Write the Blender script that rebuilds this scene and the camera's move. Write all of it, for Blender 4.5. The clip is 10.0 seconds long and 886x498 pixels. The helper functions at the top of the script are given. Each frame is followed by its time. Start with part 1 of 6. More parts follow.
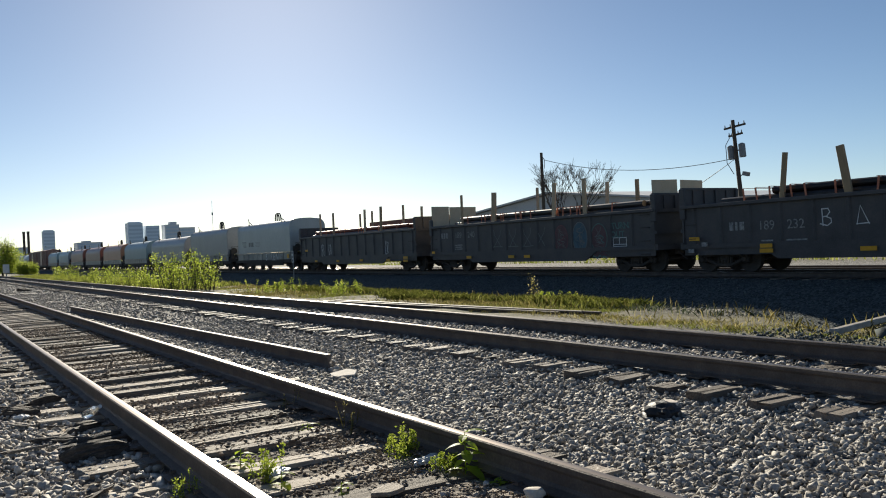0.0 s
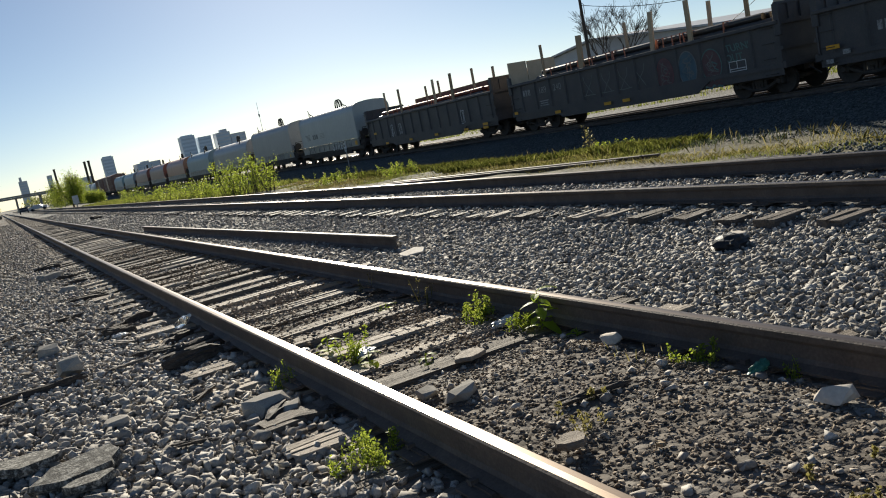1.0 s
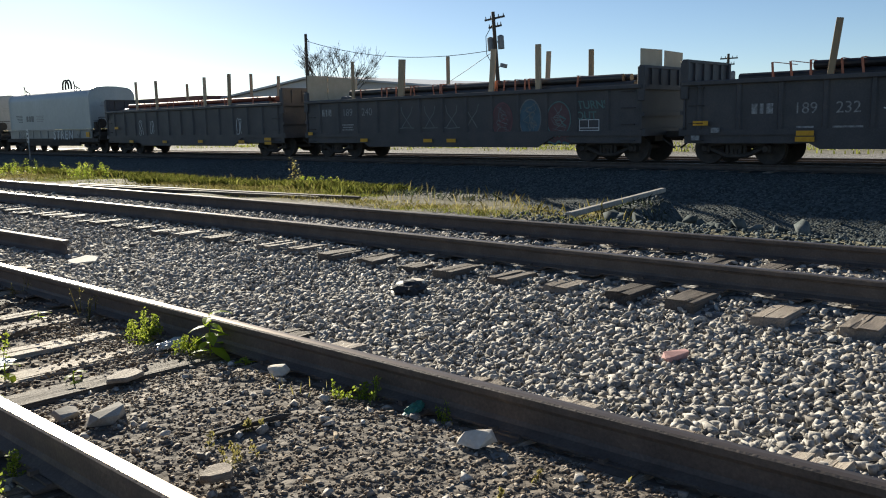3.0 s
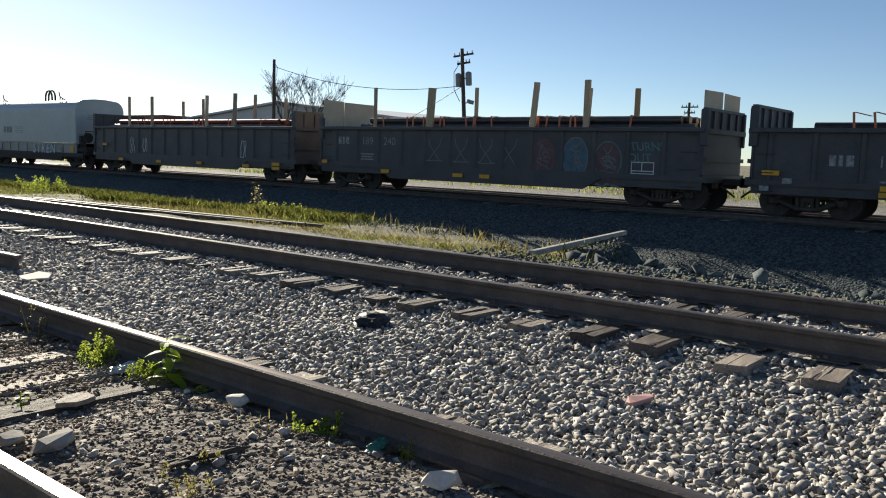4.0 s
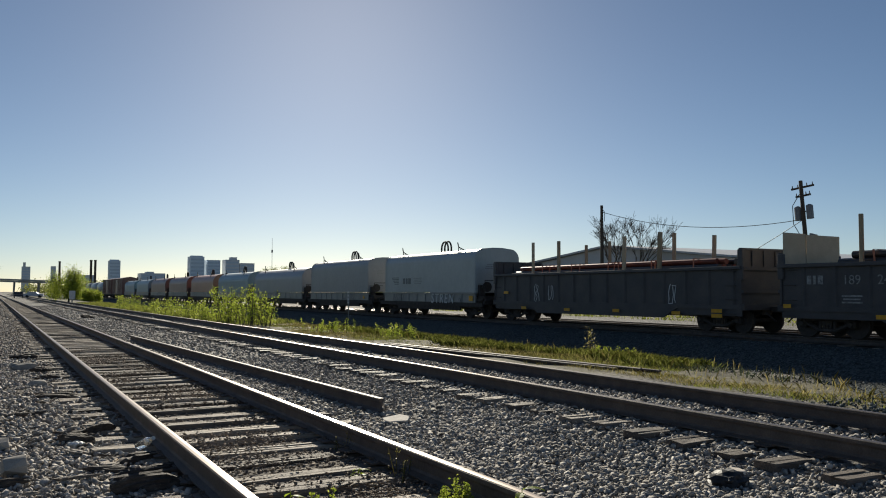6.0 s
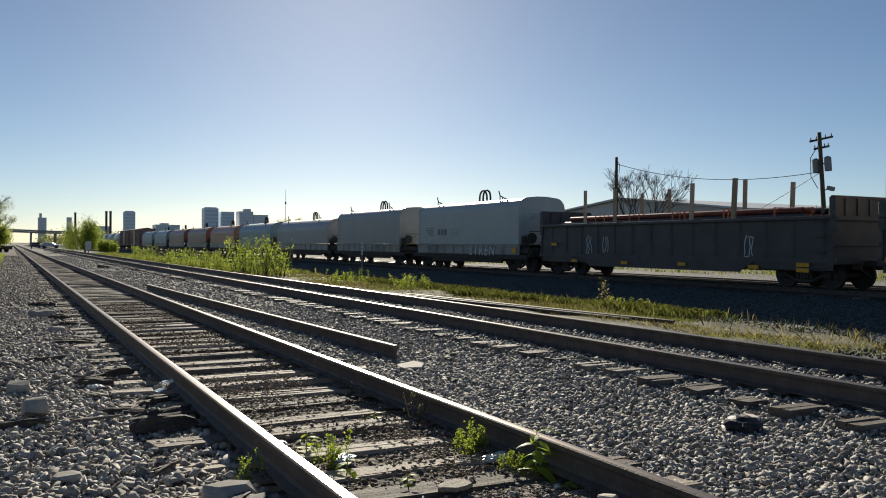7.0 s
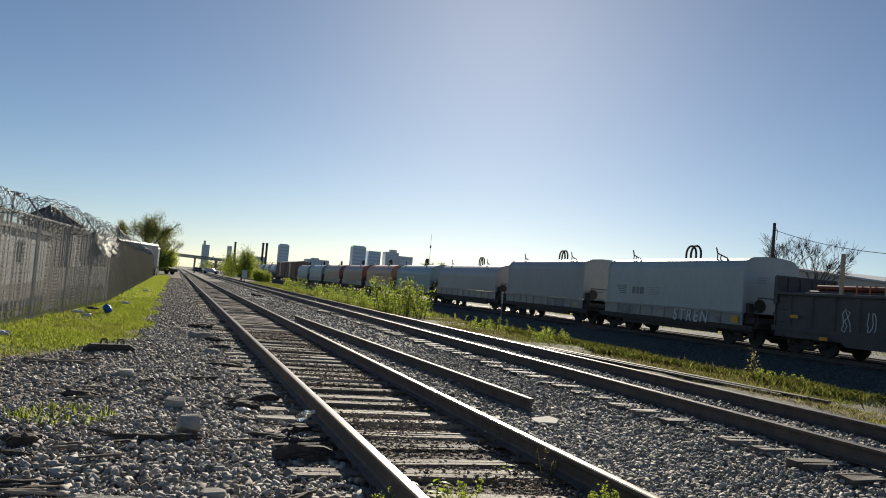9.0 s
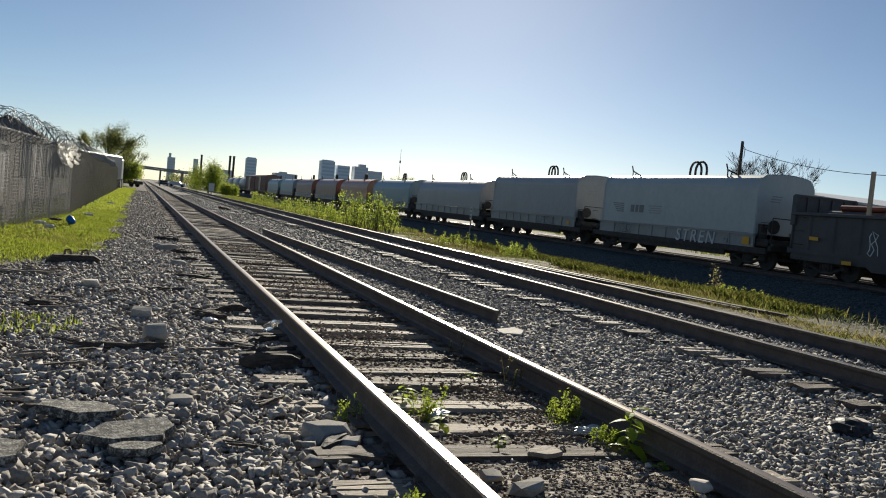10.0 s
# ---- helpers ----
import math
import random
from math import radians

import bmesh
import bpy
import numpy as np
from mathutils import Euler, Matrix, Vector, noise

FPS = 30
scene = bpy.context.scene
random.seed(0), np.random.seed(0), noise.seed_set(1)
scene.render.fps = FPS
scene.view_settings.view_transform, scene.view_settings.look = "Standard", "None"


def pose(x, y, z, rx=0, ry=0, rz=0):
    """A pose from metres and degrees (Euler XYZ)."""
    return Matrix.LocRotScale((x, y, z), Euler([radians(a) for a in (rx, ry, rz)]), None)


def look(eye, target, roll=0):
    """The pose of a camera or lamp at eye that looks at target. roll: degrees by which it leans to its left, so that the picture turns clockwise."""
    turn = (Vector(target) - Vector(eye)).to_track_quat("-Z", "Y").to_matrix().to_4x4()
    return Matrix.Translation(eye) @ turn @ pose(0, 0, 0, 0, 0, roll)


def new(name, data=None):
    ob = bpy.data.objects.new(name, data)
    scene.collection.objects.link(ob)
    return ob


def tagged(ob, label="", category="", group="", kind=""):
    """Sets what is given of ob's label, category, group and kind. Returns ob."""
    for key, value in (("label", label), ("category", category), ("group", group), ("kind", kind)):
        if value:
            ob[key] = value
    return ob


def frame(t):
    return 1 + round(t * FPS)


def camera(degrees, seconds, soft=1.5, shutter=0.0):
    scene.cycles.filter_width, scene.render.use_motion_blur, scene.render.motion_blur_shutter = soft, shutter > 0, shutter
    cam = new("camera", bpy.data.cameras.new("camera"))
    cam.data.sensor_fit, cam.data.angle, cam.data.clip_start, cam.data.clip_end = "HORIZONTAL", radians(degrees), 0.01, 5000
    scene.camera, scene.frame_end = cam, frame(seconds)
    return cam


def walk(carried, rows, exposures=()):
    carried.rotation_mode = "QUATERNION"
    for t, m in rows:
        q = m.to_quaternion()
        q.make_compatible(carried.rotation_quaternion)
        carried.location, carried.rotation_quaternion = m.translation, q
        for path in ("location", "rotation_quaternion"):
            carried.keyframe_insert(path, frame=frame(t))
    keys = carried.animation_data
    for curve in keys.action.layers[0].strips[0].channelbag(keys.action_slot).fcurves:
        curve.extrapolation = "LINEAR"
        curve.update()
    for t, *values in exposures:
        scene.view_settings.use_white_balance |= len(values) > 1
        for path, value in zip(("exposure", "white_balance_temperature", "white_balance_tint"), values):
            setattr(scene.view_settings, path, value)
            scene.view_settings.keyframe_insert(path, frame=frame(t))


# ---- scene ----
cam = camera(56.0, 10.0, 1.05)
PATH = [
    (0, (-2.158, 0.366, 1.215), (-1.094, 2.059, 1.205), -2.7),
    (0.5, (-2.179, 0.379, 1.211), (-1.256, 2.153, 1.192), -5.3),
    (1, (-2.166, 0.311, 1.217), (-1.268, 2.073, 0.918), -11.7),
    (1.5, (-2.192, 0.199, 1.234), (-1.409, 2.008, 0.894), -12.3),
    (1.8, (-2.141, 0.149, 1.221), (-1.147, 1.866, 0.972), -11.8),
    (2, (-2.114, 0.144, 1.203), (-0.966, 1.762, 0.95), -9.6),
    (2.5, (-2.099, 0.211, 1.173), (-0.827, 1.729, 0.891), -4.2),
    (3, (-2.063, 0.308, 1.173), (-0.595, 1.634, 0.873), -1.2),
    (3.2, (-2.057, 0.339, 1.172), (-0.544, 1.612, 0.871), -0.8),
    (4.3, (-2.065, 0.417, 1.178), (-0.561, 1.727, 1.027), 3.1),
    (4.5, (-2.085, 0.443, 1.186), (-0.681, 1.866, 1.141), 2.7),
    (5, (-2.123, 0.492, 1.233), (-1.052, 2.176, 1.366), 0.7),
    (5.5, (-2.145, 0.493, 1.222), (-1.169, 2.234, 1.343), 0.1),
    (6.8, (-2.154, 0.518, 1.184), (-1.236, 2.294, 1.219), 0.7),
    (7, (-2.15, 0.534, 1.162), (-1.226, 2.308, 1.153), 0.4),
    (7.5, (-2.146, 0.521, 1.177), (-1.227, 2.296, 1.138), 0.4),
    (8, (-2.159, 0.502, 1.162), (-1.285, 2.3, 1.092), 1.1),
    (8.5, (-2.214, 0.508, 1.173), (-1.598, 2.41, 1.22), 4.2),
    (9, (-2.199, 0.509, 1.171), (-1.593, 2.412, 1.265), 4.9),
    (9.5, (-2.201, 0.515, 1.142), (-1.578, 2.415, 1.15), 6.1),
    (10, (-2.173, 0.52, 1.138), (-1.481, 2.393, 1.037), 5.4),
]
walk(cam, [(t, look(e, g, r)) for t, e, g, r in PATH], [(t, s, 6150, 7.5) for t, s in (
    (0, 0.72), (0.5, 0.57), (1.0, 0.58), (1.5, 0.70), (2.5, 0.88), (3.2, 1.02), (4.5, 1.02), (5.0, 0.62), (5.5, 0.27), (6.8, 0.38), (7.5, 0.57), (8.5, 0.50), (9.0, 0.45), (9.5, 0.25), (10, 0.52))])

# ---- light ----
SUN = Vector((0.340, 0.878, 0.352)).normalized()
world = bpy.data.worlds.new("world")
scene.world = world
world.use_nodes = True
wn = world.node_tree.nodes
sky = wn.new("ShaderNodeTexSky")
sky.sky_type = "NISHITA"
sky.sun_disc = False
sky.sun_elevation = math.asin(SUN.z)
sky.sun_rotation = math.atan2(SUN.x, SUN.y)
sky.altitude, sky.air_density, sky.dust_density, sky.ozone_density = 0, 0.68, 0.16, 1.5
wn["Background"].inputs["Strength"].default_value = 0.05
world.node_tree.links.new(sky.outputs[0], wn["Background"].inputs["Color"])
sun = new("sun", bpy.data.lights.new("sun", "SUN"))
sun.data.energy, sun.data.angle, sun.data.color = 5.0, radians(0.6), (1.0, 0.88, 0.70)
sun.matrix_world = look(SUN * 100, (0, 0, 0))


# ---- materials ----
def material(name, stops, scale=8.0, rough=0.8, metal=0.0, bump=0.3, fine=60.0, rnd=None, spec=0.4, stretch=(1, 1, 1), dist=0.01):
    """Noise at two scales through a colour ramp, with bump; rnd: 'object' or 'island' shifts the tone piece by piece."""
    m = bpy.data.materials.new(name)
    m.use_nodes = True
    n, k = m.node_tree.nodes, m.node_tree.links
    p = n["Principled BSDF"]
    p.inputs["Roughness"].default_value, p.inputs["Metallic"].default_value = rough, metal
    p.inputs["Specular IOR Level"].default_value = spec
    tc = n.new("ShaderNodeTexCoord")
    mp = n.new("ShaderNodeMapping")
    mp.inputs["Scale"].default_value = stretch
    k.new(tc.outputs["Object"], mp.inputs["Vector"])
    a, b = n.new("ShaderNodeTexNoise"), n.new("ShaderNodeTexNoise")
    a.inputs["Scale"].default_value, b.inputs["Scale"].default_value = scale, fine
    a.inputs["Detail"].default_value, b.inputs["Detail"].default_value = 5, 4
    for x in (a, b):
        k.new(mp.outputs[0], x.inputs["Vector"])
    mix = n.new("ShaderNodeMath")
    mix.operation = "MULTIPLY_ADD"
    mix.inputs[1].default_value = 0.45
    k.new(b.outputs[0], mix.inputs[0])
    sc = n.new("ShaderNodeMath")
    sc.operation = "MULTIPLY"
    sc.inputs[1].default_value = 0.55
    k.new(a.outputs[0], sc.inputs[0])
    k.new(sc.outputs[0], mix.inputs[2])
    last = mix
    if rnd:
        src = n.new("ShaderNodeObjectInfo" if rnd == "object" else "ShaderNodeNewGeometry")
        off = n.new("ShaderNodeMath")
        off.operation = "MULTIPLY_ADD"
        off.inputs[1].default_value = 0.5
        k.new(src.outputs["Random" if rnd == "object" else "Random Per Island"], off.inputs[0])
        k.new(mix.outputs[0], off.inputs[2])
        sub = n.new("ShaderNodeMath")
        sub.operation = "SUBTRACT"
        sub.inputs[1].default_value = 0.25
        k.new(off.outputs[0], sub.inputs[0])
        last = sub
    ramp = n.new("ShaderNodeValToRGB")
    r = ramp.color_ramp
    while len(r.elements) < len(stops):
        r.elements.new(0.5)
    for e, (pos, col) in zip(r.elements, stops):
        e.position, e.color = pos, (*col, 1)
    k.new(last.outputs[0], ramp.inputs[0])
    k.new(ramp.outputs[0], p.inputs["Base Color"])
    if bump:
        bp = n.new("ShaderNodeBump")
        bp.inputs["Strength"].default_value, bp.inputs["Distance"].default_value = bump, dist
        k.new(mix.outputs[0], bp.inputs["Height"])
        k.new(bp.outputs[0], p.inputs["Normal"])
    return m


def grey(v, w=0.02):
    return (v + w * 0.5, v + w * 0.1, v - w * 0.4)


M_STONE = material("ballast_stone", [(0.15, (0.15, 0.137, 0.12)), (0.40, (0.285, 0.263, 0.233)), (0.62, (0.395, 0.37, 0.332)), (0.85, (0.56, 0.535, 0.49))], 14, 0.82, 0, 0.6, 90, "island", 0.3)
M_FINES = material("dirty_fine_stone", [(0.15, (0.165, 0.145, 0.124)), (0.42, (0.325, 0.294, 0.256)), (0.62, (0.465, 0.43, 0.384)), (0.88, (0.69, 0.66, 0.605))], 14, 0.82, 0, 0.6, 90, "island", 0.3)
M_DIRT = material("brown_grit", [(0.15, (0.085, 0.064, 0.046)), (0.42, (0.20, 0.158, 0.118)), (0.66, (0.33, 0.275, 0.215)), (0.9, (0.62, 0.57, 0.50))], 14, 0.88, 0, 0.6, 90, "island", 0.25)
# dark stone for bank and pit; the bank's shade is put into its colour
M_STONE_SHADED = material("dark_shaded_ballast_stone", [(0.22, (0.045, 0.054, 0.053)), (0.5, (0.095, 0.112, 0.11)), (0.82, (0.19, 0.205, 0.20))], 10, 0.9, 0, 0.5, 60, "island", 0.15)
M_CONCRETE = material("concrete", [(0.3, (0.27, 0.25, 0.22)), (0.7, (0.47, 0.44, 0.39))], 9, 0.92, 0, 0.4, 120, None, 0.15)
M_ASPHALT = material("asphalt", [(0.42, (0.045, 0.043, 0.039)), (0.51, (0.13, 0.124, 0.11)), (0.60, (0.40, 0.385, 0.34))], 26, 0.85, 0, 1.0, 95, None, 0.3)
M_TIE = material("weathered_tie_wood", [(0.25, (0.08, 0.062, 0.047)), (0.45, (0.195, 0.158, 0.12)), (0.60, (0.32, 0.265, 0.208)), (0.8, (0.47, 0.405, 0.325))], 6, 0.78, 0, 0.9, 30, "object", 0.3, (0.5, 9, 9))
M_TIE_DARK = material("creosoted_tie_wood", [(0.25, (0.06, 0.05, 0.042)), (0.5, (0.16, 0.132, 0.108)), (0.8, (0.32, 0.27, 0.22))], 6, 0.75, 0, 0.9, 30, "object", 0.35, (0.5, 9, 9))
M_RAIL_TOP = material("polished_rail_steel", [(0.3, (0.125, 0.085, 0.055)), (0.7, (0.215, 0.155, 0.105))], 3, 0.38, 0.8, 0.03, 90, None, 0.5, (8, 0.4, 8), 0.001)
M_RUST = material("rusty_rail_steel", [(0.3, (0.075, 0.062, 0.053)), (0.55, (0.135, 0.108, 0.09)), (0.75, (0.21, 0.165, 0.13))], 5, 0.65, 0.15, 0.4, 70)
M_WOOD = material("raw_lumber", [(0.3, (0.34, 0.25, 0.15)), (0.7, (0.58, 0.45, 0.30))], 4, 0.8, 0, 0.3, 30, "object", 0.3, (6, 6, 0.5))
M_PLY = material("plywood_sheet", [(0.3, (0.52, 0.41, 0.27)), (0.7, (0.68, 0.56, 0.40))], 3, 0.8, 0, 0.15, 40)
M_GON = material("gondola_black_paint", [(0.25, (0.046, 0.045, 0.048)), (0.5, (0.076, 0.073, 0.076)), (0.75, (0.118, 0.104, 0.096))], 1.6, 0.5, 0.0, 0.15, 30)
M_UNDER = material("grimy_cast_steel", [(0.3, (0.035, 0.031, 0.028)), (0.7, (0.10, 0.083, 0.07))], 5, 0.75, 0.1, 0.3, 40)
M_PIPE = material("dark_steel_pipe", [(0.3, (0.03, 0.03, 0.033)), (0.7, (0.085, 0.08, 0.078))], 3, 0.42, 0.6, 0.1, 50, "object")
M_PIPE_RUST = material("red_oxide_pipe", [(0.3, (0.16, 0.045, 0.03)), (0.7, (0.30, 0.10, 0.06))], 3, 0.5, 0.3, 0.1, 50, "object")
M_STRAP = material("orange_strap", [(0.3, (0.42, 0.13, 0.07)), (0.7, (0.62, 0.25, 0.15))], 6, 0.6, 0, 0.05)
M_YELLOW = material("yellow_reflective_plate", [(0.3, (0.62, 0.30, 0.015)), (0.7, (0.85, 0.45, 0.03))], 9, 0.45, 0, 0.05)
M_WHITE = material("faded_white_lettering", [(0.38, (0.13, 0.13, 0.128)), (0.62, (0.44, 0.435, 0.42))], 9, 0.7, 0, 0.05)
M_BARK = material("tree_bark", [(0.3, (0.05, 0.04, 0.032)), (0.7, (0.14, 0.115, 0.09))], 8, 0.9, 0, 0.5, 60)
M_GALV = material("galvanised_steel", [(0.3, (0.25, 0.25, 0.25)), (0.7, (0.42, 0.42, 0.41))], 8, 0.45, 0.7, 0.05)
M_SLAT = material("privacy_slat", [(0.3, (0.14, 0.12, 0.10)), (0.7, (0.28, 0.245, 0.21))], 2, 0.6, 0, 0.05, 20, "island")
M_PLASTIC = material("torn_white_plastic", [(0.3, (0.5, 0.5, 0.48)), (0.7, (0.8, 0.79, 0.76))], 5, 0.4, 0, 0.3)
M_POLE = material("dark_pole_wood", [(0.3, (0.05, 0.04, 0.033)), (0.7, (0.12, 0.10, 0.08))], 6, 0.85, 0, 0.4, 40, None, 0.3, (8, 8, 0.5))
M_TRANSF = material("grey_painted_metal", [(0.3, (0.16, 0.17, 0.18)), (0.7, (0.27, 0.28, 0.29))], 5, 0.5, 0.1, 0.05)
M_CHAR = material("rotten_dark_timber", [(0.3, (0.03, 0.024, 0.02)), (0.55, (0.09, 0.072, 0.058)), (0.75, (0.22, 0.185, 0.15))], 9, 0.8, 0, 0.9, 40, None, 0.3, (1, 5, 5))
M_BLACK = material("black_rubber", [(0.3, (0.016, 0.016, 0.017)), (0.7, (0.05, 0.05, 0.052))], 9, 0.6, 0, 0.4, 40, None, 0.25)
M_BLUE = material("blue_plastic", [(0.3, (0.01, 0.11, 0.45)), (0.7, (0.02, 0.2, 0.65))], 9, 0.35, 0, 0.1)
M_PAPER = material("crumpled_paper", [(0.3, (0.55, 0.47, 0.38)), (0.7, (0.78, 0.71, 0.6))], 9, 0.8, 0, 0.4)
M_GREEN_RAG = material("green_plastic_scrap", [(0.3, (0.03, 0.14, 0.10)), (0.7, (0.10, 0.30, 0.22))], 9, 0.5, 0, 0.3)
M_PINK = material("pink_stone", [(0.3, (0.42, 0.22, 0.20)), (0.7, (0.60, 0.36, 0.33))], 9, 0.8, 0, 0.3)


def hood_material(name, lo, hi):
    return material(name, [(0.25, lo), (0.5, tuple((a + b) / 2 for a, b in zip(lo, hi))), (0.75, hi)], 0.9, 0.42, 0.1, 0.06, 9, None, 0.5, (1.5, 0.6, 0.5))


def leaf_material(name, lo, mid, hi):
    """A thin leaf that lets light through."""
    m = material(name, [(0.2, lo), (0.5, mid), (0.8, hi)], 2, 0.5, 0, 0, 20, "island")
    n, k = m.node_tree.nodes, m.node_tree.links
    tr = n.new("ShaderNodeBsdfTranslucent")
    k.new(n["Color Ramp"].outputs[0], tr.inputs["Color"])
    mx = n.new("ShaderNodeMixShader")
    mx.inputs[0].default_value = 0.65
    k.new(n["Principled BSDF"].outputs[0], mx.inputs[1])
    k.new(tr.outputs[0], mx.inputs[2])
    k.new(mx.outputs[0], n["Material Output"].inputs["Surface"])
    return m


M_LEAF = leaf_material("sunlit_leaf", (0.16, 0.22, 0.025), (0.31, 0.38, 0.045), (0.50, 0.53, 0.10))
M_LEAF_DARK = leaf_material("tree_leaf", (0.10, 0.115, 0.03), (0.18, 0.20, 0.05), (0.30, 0.31, 0.10))
M_BROAD = leaf_material("broad_leaf", (0.26, 0.36, 0.03), (0.40, 0.50, 0.045), (0.55, 0.60, 0.09))
M_WIRE = material("dull_razor_wire", [(0.3, (0.10, 0.10, 0.10)), (0.7, (0.22, 0.22, 0.215))], 8, 0.5, 0.5, 0.05)
M_GRASS = leaf_material("grass_blade", (0.15, 0.195, 0.02), (0.265, 0.325, 0.035), (0.42, 0.43, 0.09))
M_VERGE = leaf_material("verge_grass_blade", (0.10, 0.12, 0.025), (0.18, 0.20, 0.04), (0.32, 0.32, 0.09))
M_SHEET = leaf_material("weathered_plastic_sheet", (0.55, 0.54, 0.51), (0.72, 0.71, 0.68), (0.85, 0.84, 0.81))
# grass for the ditch, with the shade down there put into its colour
M_SHADE = leaf_material("shaded_ditch_grass", (0.03, 0.045, 0.025), (0.06, 0.075, 0.04), (0.11, 0.12, 0.07))
M_DRY = leaf_material("dry_grass_blade", (0.13, 0.12, 0.03), (0.28, 0.25, 0.08), (0.44, 0.38, 0.18))


def glass_material():
    m = bpy.data.materials.new("clear_bottle_glass")
    m.use_nodes = True
    p = m.node_tree.nodes["Principled BSDF"]
    p.inputs["Base Color"].default_value = (0.9, 0.92, 0.9, 1)
    p.inputs["Roughness"].default_value = 0.05
    p.inputs["Transmission Weight"].default_value = 0.9
    return m


M_GLASS = glass_material()


# ---- mesh helpers ----
def part(name, bm, mat, parent=None, label="", m=None, smooth=False):
    me = bpy.data.meshes.new(name)
    if smooth:
        for f in bm.faces:
            f.smooth = True
    bm.to_mesh(me)
    bm.free()
    for x in mat if isinstance(mat, (list, tuple)) else [mat]:
        me.materials.append(x)
    ob = new(name, me)
    if parent:
        ob.parent = parent
    if m:
        ob.matrix_basis = m
    if label:
        tagged(ob, label)
    return ob


def share(name, me, parent, m, label=""):
    ob = new(name, me)
    ob.parent = parent
    ob.matrix_basis = m
    if label:
        tagged(ob, label)
    return ob


def thing(name, m, label, category, group="", kind=""):
    ob = new(name)
    ob.empty_display_size = 0.2
    ob.matrix_basis = m
    return tagged(ob, label, category, group, kind)


def box(bm, c, s, rx=0, ry=0, rz=0, bevel=0.0):
    r = bmesh.ops.create_cube(bm, size=1.0, matrix=pose(*c, rx, ry, rz) @ Matrix.Diagonal((*s, 1)))
    if bevel:
        es = list({e for v in r["verts"] for e in v.link_edges})
        bmesh.ops.bevel(bm, geom=es, offset=bevel, segments=1, affect="EDGES")
    return r["verts"]


def boxes(*specs, bevel=0.0):
    bm = bmesh.new()
    for s in specs:
        box(bm, *s, bevel=bevel)
    return bm


def rod(bm, a, b, r0, r1=None, seg=8):
    a, b = Vector(a), Vector(b)
    d = b - a
    m = Matrix.Translation((a + b) / 2) @ d.to_track_quat("Z", "Y").to_matrix().to_4x4()
    bmesh.ops.create_cone(bm, cap_ends=True, segments=seg, radius1=r0, radius2=r0 if r1 is None else r1, depth=d.length, matrix=m)


def tube(bm, pts, r, seg=6):
    for a, b in zip(pts, pts[1:]):
        rod(bm, a, b, r, r, seg)


def extrude_profile(bm, prof, y0, y1, top=()):
    """A closed profile of (x, z) pushed from y0 to y1; faces on the edges listed in top get material 1."""
    a = [bm.verts.new((x, y0, z)) for x, z in prof]
    b = [bm.verts.new((x, y1, z)) for x, z in prof]
    n = len(prof)
    for i in range(n):
        f = bm.faces.new((a[i], a[(i + 1) % n], b[(i + 1) % n], b[i]))
        f.material_index = 1 if i in top else 0
    bm.faces.new(a[::-1])
    bm.faces.new(b)
    bmesh.ops.recalc_face_normals(bm, faces=bm.faces)


def loft(bm, sections):
    """Closed rings of equal length, joined one to the next and capped."""
    rings = [[bm.verts.new(p) for p in s] for s in sections]
    n = len(rings[0])
    for a, b in zip(rings, rings[1:]):
        for i in range(n):
            bm.faces.new((a[i], a[(i + 1) % n], b[(i + 1) % n], b[i]))
    bm.faces.new(rings[0][::-1])
    bm.faces.new(rings[-1])
    bmesh.ops.recalc_face_normals(bm, faces=bm.faces)


def raw_mesh(name, verts, faces, mat):
    """A mesh from numpy arrays, all faces with the same number of corners."""
    me = bpy.data.meshes.new(name)
    nf, c = faces.shape
    me.vertices.add(len(verts))
    me.vertices.foreach_set("co", verts.astype(np.float32).ravel())
    me.loops.add(nf * c)
    me.loops.foreach_set("vertex_index", faces.astype(np.int32).ravel())
    me.polygons.add(nf)
    me.polygons.foreach_set("loop_start", np.arange(0, nf * c, c, dtype=np.int32))
    me.polygons.foreach_set("loop_total", np.full(nf, c, dtype=np.int32))
    me.update(calc_edges=True)
    me.materials.append(mat)
    return me


# ---- ground ----
rng = np.random.default_rng(4)


def step(x, a, b):
    t = np.clip((x - a) / (b - a), 0, 1)
    return t * t * (3 - 2 * t)


